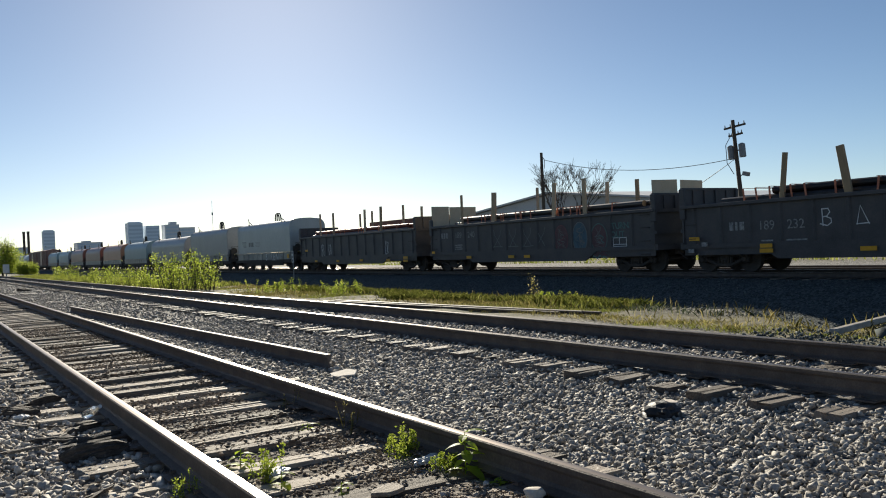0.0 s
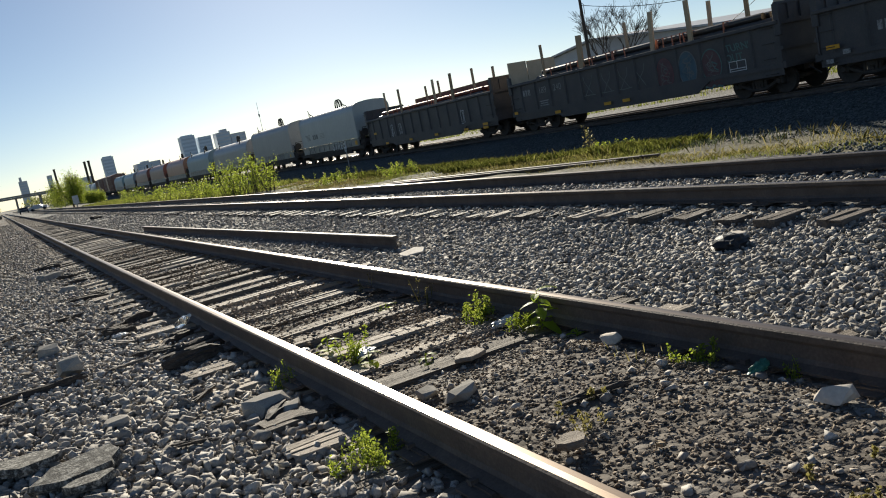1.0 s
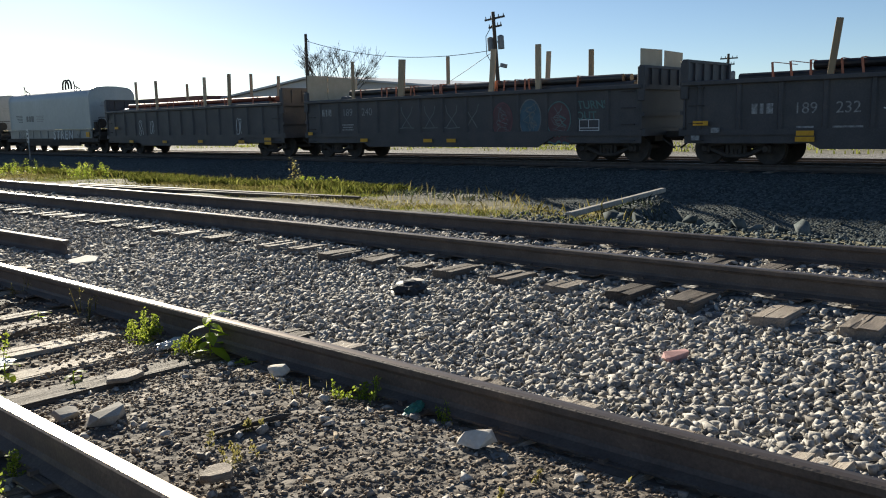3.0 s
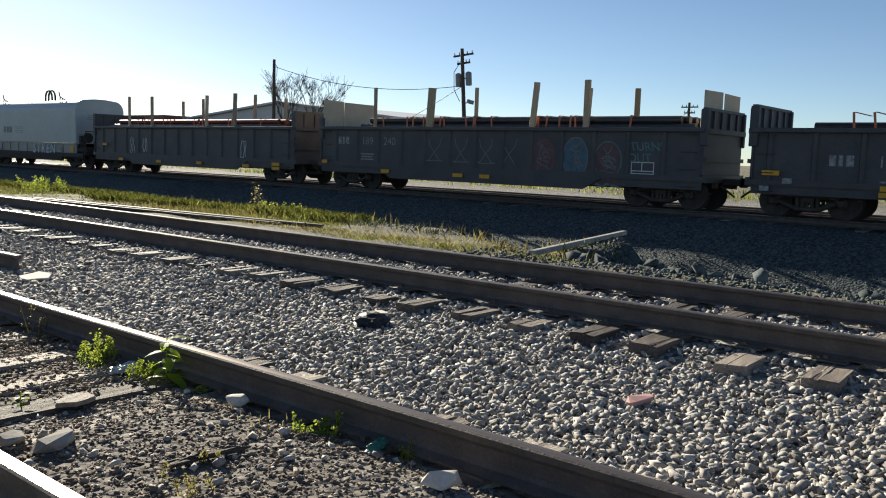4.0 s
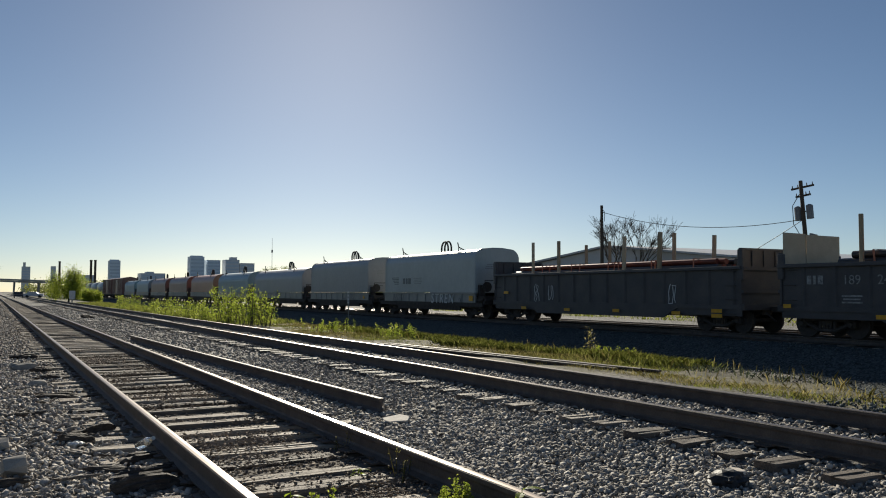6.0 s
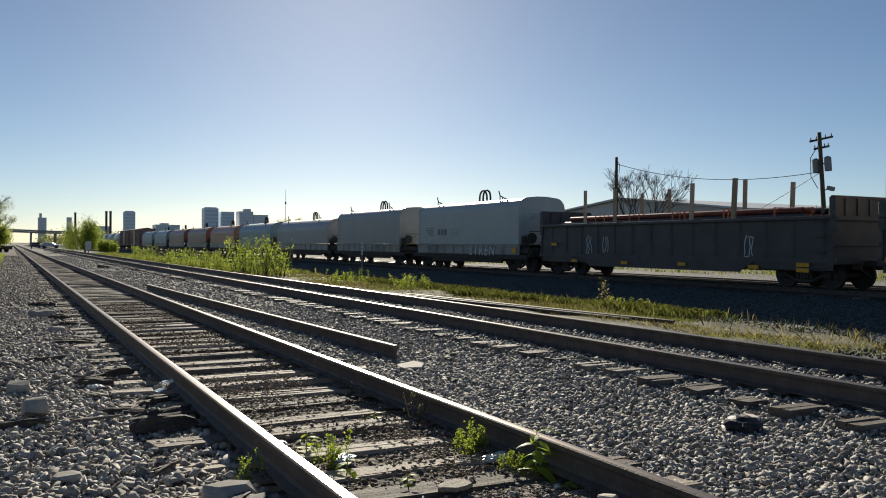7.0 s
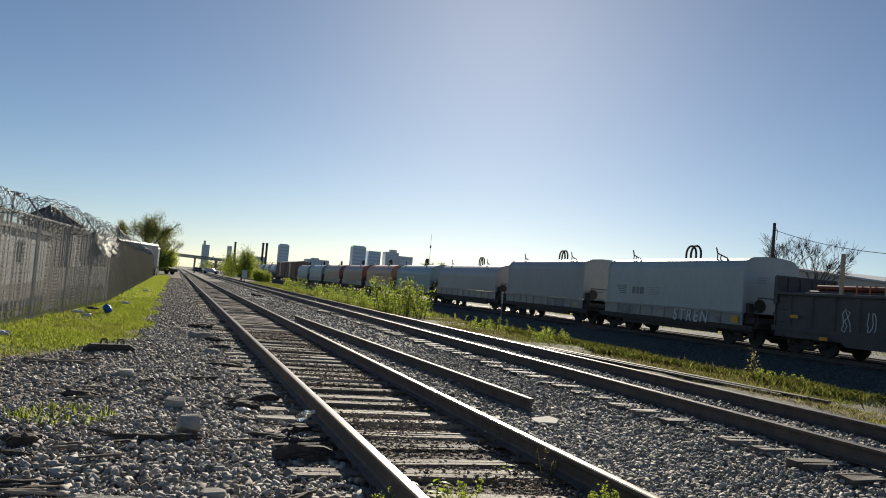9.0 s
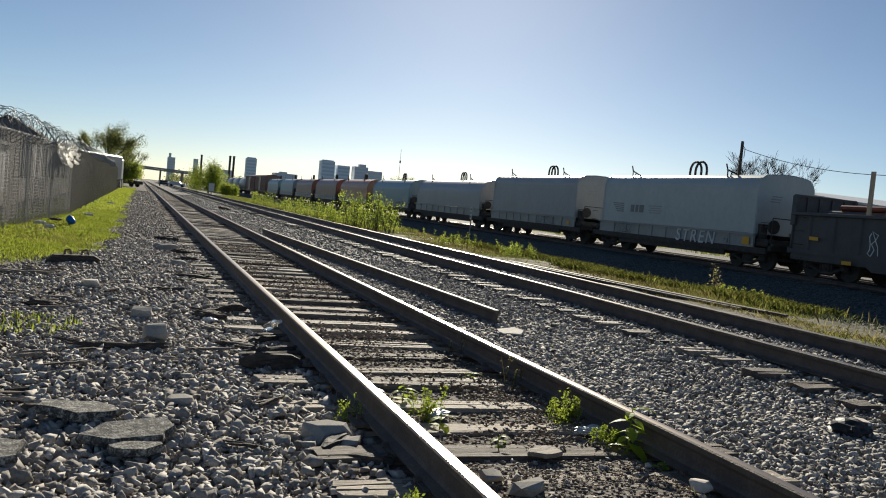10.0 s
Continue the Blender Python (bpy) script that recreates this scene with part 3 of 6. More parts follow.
def coupler(car, y, s):
    bm = bmesh.new()
    box(bm, (0, y + s * 0.32, 0.86), (0.18, 0.6, 0.20), bevel=0.03)
    box(bm, (0.03, y + s * 0.66, 0.86), (0.30, 0.24, 0.28), bevel=0.06)
    rod(bm, (-0.45, y + s * 0.15, 0.75), (-0.40, y + s * 0.55, 0.45), 0.03, seg=6)
    part("coupler", bm, M_UNDER, car)


def grab_bm(s):
    bm = bmesh.new()
    tube(bm, [(0, -0.22, 0), (s * 0.07, -0.22, 0), (s * 0.07, 0.22, 0), (0, 0.22, 0)], 0.013, 5)
    return bm


GRAB = {s: keep_mesh("grab_iron", grab_bm(s), [M_UNDER]) for s in (-1, 1)}


def ladder(car, x, y, z0, z1, s):
    n = int((z1 - z0) / 0.4)
    for i in range(n + 1):
        share("grab_iron", GRAB[s], car, pose(x, y, z0 + i * (z1 - z0) / n))


def lettering(car, text, x, y, z, size, mat):
    cu = bpy.data.curves.new("lettering", "FONT")
    cu.body, cu.size, cu.extrude, cu.align_x = text, size, 0.002, "CENTER"
    cu.materials.append(mat)
    ob = new("lettering", cu)
    ob.parent = car
    ob.matrix_basis = pose(x, y, z, 90, 0, -90)
    return ob


def plate_on(car, name, x, y, z, w, h, mat, label=""):
    return part(name, boxes(((x, y, z), (0.008, w, h))), mat, car, label)


def blob(car, name, x, y, z, w, h, mat, label="", n=22, seed=0):
    """A flat painted patch on the near side, with an uneven outline."""
    r = random.Random(seed)
    bm = bmesh.new()
    ring = []
    for i in range(n):
        a = i * 2 * math.pi / n
        k = r.uniform(0.96, 1.04)
        ring.append(bm.verts.new((x, y + math.cos(a) * w / 2 * k, z + math.sin(a) * h / 2 * k)))
    bm.faces.new(ring)
    return part(name, bm, mat, car, label)


def scribble(car, x, y, z, w, h, mat, label, seed, strokes=5, r=0.022):
    """Spray-paint strokes: a wandering flat line."""
    rd = random.Random(seed)
    bm = bmesh.new()
    pts = []
    for s in range(strokes):
        cy = y + w * (0.5 - (s + 0.5) / strokes)
        run = [(cy + rd.uniform(-0.55, 0.55) * w / strokes, z + h * (0.5 - i / 4) + rd.uniform(-0.1, 0.1) * h) for i in range(5)]
        pts += run if s % 2 == 0 else run[::-1]
    rows = []
    for i, (a, b) in enumerate(pts):
        p, q = pts[max(i - 1, 0)], pts[min(i + 1, len(pts) - 1)]
        d = Vector((q[0] - p[0], q[1] - p[1])).normalized() * r
        rows.append((bm.verts.new((x - 0.0006 * i, a - d.y, b + d.x)), bm.verts.new((x - 0.0006 * i, a + d.y, b - d.x))))
    for (a, b), (e, f) in zip(rows, rows[1:]):
        bm.faces.new((a, e, f, b))
    return part("graffiti", bm, mat, car, label)


G_BLUE = material("faded_blue_spray", [(0.3, (0.06, 0.095, 0.12)), (0.55, (0.095, 0.16, 0.20)), (0.75, (0.14, 0.20, 0.23))], 4, 0.7, 0, 0.05)
G_PINK = material("faded_pink_spray", [(0.3, (0.14, 0.055, 0.06)), (0.7, (0.27, 0.12, 0.125))], 5, 0.7, 0, 0.05)
G_PINK2 = material("thin_dusty_red_spray", [(0.3, (0.10, 0.055, 0.058)), (0.55, (0.15, 0.085, 0.085)), (0.75, (0.20, 0.14, 0.14))], 4, 0.7, 0, 0.05)
G_TEAL = material("faded_teal_spray", [(0.3, (0.07, 0.14, 0.135)), (0.7, (0.17, 0.27, 0.25))], 5, 0.7, 0, 0.05)
G_WHITE = material("white_spray", [(0.3, (0.55, 0.56, 0.55)), (0.7, (0.8, 0.8, 0.79))], 5, 0.7, 0, 0.05)
G_GREY = material("thin_grey_spray", [(0.3, (0.13, 0.14, 0.135)), (0.7, (0.26, 0.27, 0.26))], 5, 0.7, 0, 0.05)


def gondola(length, top, label, phase, spin=True):
    """An open gondola, its middle at the origin, rail top at z = 0; near side at -x."""
    car = thing("gondola_wagon", Matrix(), label, "railway wagon", "wagons of the goods train")
    hl, hw, fl = length / 2, 1.47, 1.05
    for s in (-1, 1):
        bm = boxes(((s * (hw - 0.06), 0, (top + fl - 0.45) / 2), (0.02, length - 0.1, top - fl + 0.40)))
        part("side_panel", bm, M_GON, car)
        bm = boxes(((s * hw, 0, top - 0.06), (0.16, length, 0.13)), bevel=0.02)
        part("top_chord", bm, M_GON, car)
        # the sill hangs deeper between the trucks
        bm = bmesh.new()
        extrude_profile(bm, [(-hl, 0.86), (-hl, 1.02), (hl, 1.02), (hl, 0.86), (hl - 3.2, 0.86), (hl - 3.9, 0.48), (-hl + 3.9, 0.48), (-hl + 3.2, 0.86)], -0.06, 0.06)
        for v in bm.verts:
            v.co = Vector((s * (hw - 0.02) + v.co.y * 0.5, v.co.x, v.co.z))
        bmesh.ops.recalc_face_normals(bm, faces=bm.faces)
        part("side_sill", bm, M_GON, car)
        for i in range(-8, 9):
            y = i * 1.16 + phase
            if abs(y) > hl - 0.1:
                continue
            bm = bmesh.new()
            a, z0 = s * (hw - 0.05), 1.015
            sec = [(a, y - 0.09), (a + s * 0.06, y - 0.05), (a + s * 0.06, y + 0.05), (a, y + 0.09)]
            loft(bm, [[(px, py, z0) for px, py in sec], [(px, py, top - 0.1) for px, py in sec]])
            part("side_post", bm, M_GON, car)
        ladder(car, s * (hw + 0.02), -hl + 0.45, 0.7, top - 0.2, s)
        ladder(car, s * (hw + 0.02), hl - 0.45, 0.7, top - 0.2, s)
    for s in (-1, 1):
        bm = boxes(((0, s * (hl - 0.05), (top + 0.9) / 2), (2 * hw, 0.06, top - 0.9)), ((0, s * (hl + 0.02), top - 0.08), (2 * hw, 0.14, 0.14)),
                   ((0, s * (hl + 0.02), 1.5), (2 * hw, 0.10, 0.12)), ((0, s * hl, 0.95), (2 * hw, 0.2, 0.22)))
        part("end_panel", bm, M_GON, car)
        coupler(car, s * hl, s)
        truck(car, s * (hl - 1.45), spin)
    part("floor", boxes(((0, 0, fl - 0.04), (2 * hw - 0.16, length - 0.2, 0.06)), ((0, 0, 0.82), (0.5, length - 0.4, 0.32))), M_UNDER, car)
    # brake gear below the floor
    bm = bmesh.new()
    rod(bm, (-0.9, -0.5, 0.68), (-0.9, 0.5, 0.68), 0.16, seg=12)
    rod(bm, (-0.95, 1.0, 0.7), (-0.95, 1.5, 0.7), 0.11, seg=10)
    rod(bm, (-0.8, -5, 0.7), (-0.8, 5, 0.7), 0.025, seg=6)
    part("brake_gear", bm, M_UNDER, car)
    return car


def pipe_load(y0, z, length, spec, straps, label, seed):
    """Bundled pipes in a gondola: rows of pipes, then straps round them."""
    ld = thing("pipe_load", Matrix(), label, "pipes", "loads of steel pipe")
    r = random.Random(seed)
    for x, dz, rad, l, off, mat in spec:
        bm = bmesh.new()
        rod(bm, (x, off - l / 2, dz), (x, off + l / 2, dz), rad, seg=14)
        part("pipe", bm, mat, ld, smooth=False)
    for y in straps:
        bm = bmesh.new()
        zt = max(d + q for _, d, q, *_ in spec) + 0.012
        box(bm, (-1.20, y, (zt - 0.3) / 2), (0.02, 0.06, zt + 0.3), r.uniform(-9, 9))
        box(bm, (-0.3, y, zt), (1.8, 0.06, 0.014))
        part("strap", bm, M_STRAP, ld)
    place(ld, y0, 22.5, z)
    return ld


def stakes(car, items, top):
    """Wooden stakes standing along the inside of the walls: (y, height of the tip, lean, side, width)."""
    for y, tip, lean, s, w in items:
        h = tip - top + 0.7
        bm = boxes(((0, 0, h / 2), (0.09, w, h)), bevel=0.008)
        part("stake", bm, M_WOOD, car, "raw wooden stake", pose(s * 1.32, y, top - 0.7, lean, 0, 0))


def bulkhead(car, y, z0, z1):
    """A raised steel end wall with corner posts, a cap and ribs, standing across the wagon."""
    bm = boxes(((0, 0, (z0 + z1) / 2), (2.84, 0.05, z1 - z0)), ((0, 0, z1), (2.94, 0.14, 0.08)))
    for x in (-1.43, 1.43):
        box(bm, (x, 0, (z0 + z1) / 2 - 0.2), (0.14, 0.24, z1 - z0 + 0.4), bevel=0.02)
    for x in (-0.9, -0.3, 0.3, 0.9):
        box(bm, (x, -0.05, (z0 + z1) / 2), (0.10, 0.06, z1 - z0 - 0.1))
    part("end_bulkhead", bm, M_GON, car, "", pose(0, y, 0))


def plywood(car, y, x0, x1, z0, z1, skew=0.0):
    part("plywood_sheet", boxes((((x0 + x1) / 2, y, (z0 + z1) / 2), (x1 - x0, 0.025, z1 - z0), 0, skew)), M_PLY, car, "bare plywood sheet standing on edge")


def strokes(car, name, x, y, z, lines, r, mat, label=""):
    """Sprayed lines on the near side; each line is a run of (along, up) from the middle."""
    bm = bmesh.new()
    for k, pts in enumerate(lines):
        rows = []
        for i, (a, b) in enumerate(pts):
            p, q = pts[max(i - 1, 0)], pts[min(i + 1, len(pts) - 1)]
            d = Vector((q[0] - p[0], q[1] - p[1])).normalized() * r
            xx = x - 0.0008 * k
            rows.append((bm.verts.new((xx, y - a + d.y, z + b + d.x)), bm.verts.new((xx, y - a - d.y, z + b - d.x))))
        for (a, b), (e, f) in zip(rows, rows[1:]):
            bm.faces.new((a, e, f, b))
    return part(name, bm, mat, car, label)


def arc(cx, cz, rx, rz, a0, a1, n=12):
    return [(cx + rx * math.cos(math.radians(a0 + (a1 - a0) * i / n)), cz + rz * math.sin(math.radians(a0 + (a1 - a0) * i / n))) for i in range(n + 1)]


def spray_head(car, y, z, w, h, ring, inner, seed):
    """A rounded sprayed patch: outline, mottled filling and a few loose inner lines, with a patch under it."""
    r = random.Random(seed)
    x = PX - 0.004
    blob(car, "graffiti", x, y, z, w, h, inner, "rounded patch of faded spray paint", 28, seed)
    strokes(car, "graffiti", x - 0.004, y, z, [arc(0, 0, w * 0.52, h * 0.52, 0, 360, 30)], 0.022, ring)
    lines = [[(r.uniform(-0.34, 0.34) * w, h * (0.36 - 0.12 * i) + r.uniform(-0.06, 0.06) * h) for i in range(7)] for _ in range(3)]
    lines += [arc(r.uniform(-0.2, 0.2) * w, r.uniform(-0.25, 0.25) * h, w * 0.14, h * 0.07, 0, 300) for _ in range(3)]
    strokes(car, "graffiti", x - 0.010, y, z, lines, 0.013, G_GREY)
    strokes(car, "graffiti", x - 0.016, y, z, [[(r.uniform(-0.4, 0.4) * w, -h * 0.1 * i + 0.1 * h) for i in range(4)]], 0.03, ring)
    for k in range(3):
        strokes(car, "graffiti", x - 0.004 - 0.002 * k, y, 0.62 + 0.1 * k, [[(-w * 0.45 + w * 0.1 * i, r.uniform(-0.06, 0.06)) for i in range(10)]], 0.045, inner if k else ring)


def sprayed_sign(car, y, z, k, seed):
    """A thin sprayed figure: crossed lines over a base line."""
    r = random.Random(seed)
    j = lambda: r.uniform(-0.04, 0.04)
    lines = [[(-0.28 + j(), 0.45), (-0.22, 0.2 + j()), (0.0, -0.05), (0.25, -0.36 + j())], [(0.30 + j(), 0.45), (0.22, 0.18), (0.0, -0.05), (-0.26, -0.36 + j())]]
    if k < 3:
        lines += [[(-0.38, -0.36), (-0.1, -0.38 + j()), (0.4, -0.36)], [(-0.25, -0.55), (-0.2, -0.75), (-0.1, -0.57), (0.0, -0.76), (0.12, -0.56), (0.2, -0.74)]]
    strokes(car, "graffiti", PX - 0.004, y, z, lines, 0.017, G_GREY, "thin grey spray tag")


TOP = 2.40
NX, PX = -1.49, -1.424


def marks(car, mid, y0, y1, y2, z, number, lines):
    """Reporting marks as bars, two groups of figures and small data lines."""
    for dy, w in ((0.24, 0.16), (0.04, 0.10), (-0.18, 0.18)):
        plate_on(car, "mark_bar", PX, y0 - mid + dy, z + 0.15, w, 0.28, M_WHITE)
    lettering(car, number[0], PX, y1 - mid, z, 0.42, M_WHITE)
    lettering(car, number[1], PX, y2 - mid, z, 0.42, M_WHITE)
    for i, (y, w) in enumerate(lines):
        plate_on(car, "data_line", PX, y - mid, z - 0.36 - 0.1 * (i % 3), w, 0.05, M_WHITE)


def reflectors(car, mid, items):
    for y, z, w in items:
        plate_on(car, "reflector", NX - 0.06, y - mid, z, w, 0.13, M_YELLOW, "yellow reflective plate")


# gondola with plywood at both ends and graffiti along its side
MID2 = (38.45 + 22.4) / 2
gon2 = gondola(16.05, TOP, "black gondola wagon with faded graffiti, loaded with long pipes", 0.175)
stakes(gon2, [(y - MID2, z, l, s, w) for y, z, l, s, w in ((35.53, 3.88, 0, -1, 0.12), (32.85, 3.80, 4, -1, 0.32), (32.7, 4.02, 0, 1, 0.14), (28.42, 3.87, 5, -1, 0.20), (27.87, 3.88, 3, 1, 0.17), (26.35, 3.88, 0, -1, 0.20), (25.95, 3.82, 0, 1, 0.18))], TOP)
bulkhead(gon2, 22.45 - MID2, TOP - 0.1, 2.93)
bulkhead(gon2, 38.40 - MID2, TOP - 0.1, 2.75)
plywood(gon2, 22.52 - MID2, -1.40, -0.05, 2.6, 3.48, -1)
plywood(gon2, 22.54 - MID2, 0.15, 1.38, 2.6, 3.47, 1)
plywood(gon2, 38.32 - MID2, -1.42, -0.32, 2.2, 3.47, 0.6)
plywood(gon2, 38.30 - MID2, -0.30, 1.42, 2.2, 3.43, 0.4)
marks(gon2, MID2, 37.1, 35.82, 34.66, 1.72, ("189", "240"), ((35.82, 0.7), (35.82, 0.6), (35.82, 0.7)))
strokes(gon2, "data_panel", PX - 0.004, 24.3 - MID2, 1.2, [[(-0.36, 0.17), (0.36, 0.17)], [(0.36, 0.18), (0.36, -0.18)], [(0.36, -0.17), (-0.36, -0.17)], [(-0.36, -0.18), (-0.36, 0.18)], [(-0.02, 0.17), (-0.02, -0.1)], [(-0.36, -0.09), (0.36, -0.09)]], 0.014, G_WHITE, "white-lined data panel")
reflectors(gon2, MID2, ((38.1, 1.02, 0.3), (34.75, 0.74, 0.42), (31.25, 0.72, 0.44), (30.08, 0.72, 0.44)))
for i, y in enumerate((32.45, 31.24, 30.14, 29.18)):
    sprayed_sign(gon2, y - MID2, 1.55, i, 5 + i)
spray_head(gon2, 27.8 - MID2, 1.42, 0.82, 1.12, G_PINK, G_PINK2, 1)
spray_head(gon2, 26.62 - MID2, 1.45, 0.86, 1.22, G_GREY, G_BLUE, 2)
spray_head(gon2, 25.47 - MID2, 1.40, 0.90, 1.10, G_TEAL, G_PINK2, 3)
for words, y, z, sh in (("TURNS", 24.15, 1.72, -0.25), ("OUT", 24.4, 1.38, -0.1)):
    tg = lettering(gon2, words, PX - 0.004, y - MID2, z, 0.36, G_TEAL)
    tg.data.offset, tg.data.shear = 0.006, sh
place(gon2, MID2)
pipe_load(MID2, -0.2 + TOP, 14, [(-1.05 + 0.26 * i, 0.02 + 0.02 * (i % 2), 0.12, 13.6, -0.75 + 0.1 * (i % 3), M_PIPE) for i in range(8)] + [(-1.0 + 0.25 * i, 0.25, 0.12, 12.7 + 0.3 * (i % 2), -0.75, M_PIPE) for i in range(8)],
          [y - MID2 for y in (35.2, 34.0, 33.7, 33.2, 32.4, 32.2, 31.2, 30.9, 30.8, 30.1, 28.3, 28.2, 27.9, 27.4, 27.0, 26.8, 26.5, 24.9)], "long dark steel pipes strapped with orange bands", 3)

# gondola ahead of it
MID3 = 21.1 - 8.025
gon3 = gondola(16.05, TOP, "black gondola wagon with yellow reflectors, loaded with pipes", 0.55)
stakes(gon3, [(y - MID3, z, l, s, w) for y, z, l, s, w in ((17.15, 3.85, 7, -1, 0.16), (14.7, 3.85, -9, -1, 0.24), (12.2, 3.8, 0, -1, 0.14), (9.6, 3.8, 0, 1, 0.14))], TOP)
bulkhead(gon3, 21.05 - MID3, TOP - 0.1, 3.0)
bulkhead(gon3, -7.97, TOP - 0.1, 3.0)
marks(gon3, MID3, 18.75, 17.62, 16.55, 1.42, ("189", "232"), ((17.62, 0.45), (17.62, 0.5), (17.62, 0.4), (16.55, 0.75), (16.55, 0.75), (16.55, 0.6)))
strokes(gon3, "graffiti", PX - 0.004, 15.52 - MID3, 1.70, [[(-0.12, 0.28), (-0.10, -0.26)], [(-0.14, 0.26), (0.08, 0.27), (0.14, 0.16), (0.04, 0.04), (-0.1, 0.02)], [(0.0, 0.03), (0.17, -0.04), (0.18, -0.16), (0.04, -0.25), (-0.2, -0.18)]], 0.018, G_WHITE, "white sprayed letter")
strokes(gon3, "graffiti", PX - 0.004, 14.36 - MID3, 1.70, [[(-0.18, -0.26), (-0.06, 0.30), (0.2, -0.26)], [(-0.2, -0.24), (0.22, -0.22)]], 0.015, G_WHITE, "white sprayed letter")
plate_on(gon3, "placard", NX - 0.06, 20.05 - MID3, 1.0, 0.26, 0.14, M_WHITE)
plate_on(gon3, "placard", NX - 0.06, 20.65 - MID3, 0.78, 0.26, 0.14, M_WHITE)
reflectors(gon3, MID3, ((20.5, 1.20, 0.46), (17.57, 0.74, 0.5), (17.57, 0.90, 0.46), (14.15, 0.74, 0.5), (11.2, 0.74, 0.5)))
place(gon3, MID3)
pipe_load(MID3, -0.2 + TOP, 13, [(-1.05 + 0.26 * i, 0.04, 0.13, 13.4, -0.2 - 0.1 * (i % 2), M_PIPE) for i in range(8)] + [(-1.0 + 0.26 * i, 0.29, 0.12, 11.2, -1.1, M_PIPE_RUST if i == 1 else M_PIPE) for i in range(7)],
          [y - MID3 for y in (18.6, 18.1, 17.6, 16.8, 16.3, 15.3, 14.0, 12.6, 12.3, 10.5)], "long dark steel pipes strapped with orange bands", 4)

# gondola behind it
MID1 = (56.45 + 40.05) / 2
gon1 = gondola(16.4, TOP, "black gondola wagon with white chalk tags, loaded with red pipes", 0.36)
stakes(gon1, [(y - MID1, z, l, s, w) for y, z, l, s, w in ((53.1, 3.9, 0, -1, 0.15), (51.0, 3.86, 0, -1, 0.17), (46.45, 3.82, 2, -1, 0.17), (44.36, 3.87, 3, -1, 0.2), (52.3, 3.82, 0, 1, 0.15), (50.5, 3.92, 0, 1, 0.15), (46.25, 4.05, 1, 1, 0.17), (44.0, 3.82, 2, 1, 0.17))], TOP)
bulkhead(gon1, 40.1 - MID1, TOP - 0.1, 3.0)
bulkhead(gon1, 56.4 - MID1, TOP - 0.1, 3.02)
for i, y in enumerate((52.67, 51.5, 43.5)):
    scribble(gon1, PX - 0.004, y - MID1, 1.42, 0.45, 0.75, G_WHITE, "white chalk tag", 80 + i, 3, 0.02)
reflectors(gon1, MID1, ((55.2, 1.45, 0.42), (53.6, 0.70, 0.42), (50.1, 0.68, 0.42), (46.7, 0.70, 0.42), (43.2, 0.68, 0.46), (41.15, 0.62, 0.5), (41.15, 0.80, 0.5)))
place(gon1, MID1)
pipe_load(MID1, -0.2 + TOP, 13, [(-1.05 + 0.26 * i, 0.0, 0.12, 13.6, 0.0, M_PIPE_RUST if i % 2 else M_PIPE) for i in range(8)] + [(-0.95 + 0.25 * i, 0.23, 0.11, 13.0 + 0.4 * (i % 2), -0.1, M_PIPE_RUST if i < 3 else M_PIPE) for i in range(7)],
          [y - MID1 for y in (52.5, 51.9, 50.2, 49.6, 47.6, 47.2, 46.9, 44.9, 44.7, 42.6)], "long red and dark steel pipes lying in bundles", 5)

H_GREY = hood_material("grey_hood_paint", (0.36, 0.385, 0.375), (0.48, 0.505, 0.495))
H_DULL = hood_material("dull_grey_hood_paint", (0.27, 0.27, 0.27), (0.37, 0.37, 0.37))
H_BLUE = hood_material("blue_grey_hood_paint", (0.15, 0.24, 0.28), (0.23, 0.33, 0.37))
H_BROWN = hood_material("brown_hood_paint", (0.16, 0.075, 0.06), (0.25, 0.125, 0.10))
H_TAN = hood_material("rust_tan_hood_paint", (0.32, 0.13, 0.075), (0.44, 0.20, 0.12))
H_INK = hood_material("faded_dark_lettering", (0.10, 0.11, 0.115), (0.18, 0.19, 0.195))
H_BAND = hood_material("stained_trough_paint", (0.22, 0.225, 0.22), (0.36, 0.365, 0.355))


def hood_section(y, w, z0, z1, rr):
    """Cross-section of a coil hood: upright sides, rounded shoulders, a slightly crowned roof."""
    pts = [(-w, z0), (-w, z0 + 0.5)]
    for i in range(8):
        a = math.radians(180 - i * 11.5)
        pts.append((-w + rr + rr * math.cos(a), z1 - 0.06 - rr + rr * math.sin(a)))
    pts.append((-0.3, z1))
    return [(x, y, z) for x, z in pts] + [(-x, y, z) for x, z in pts[::-1]]


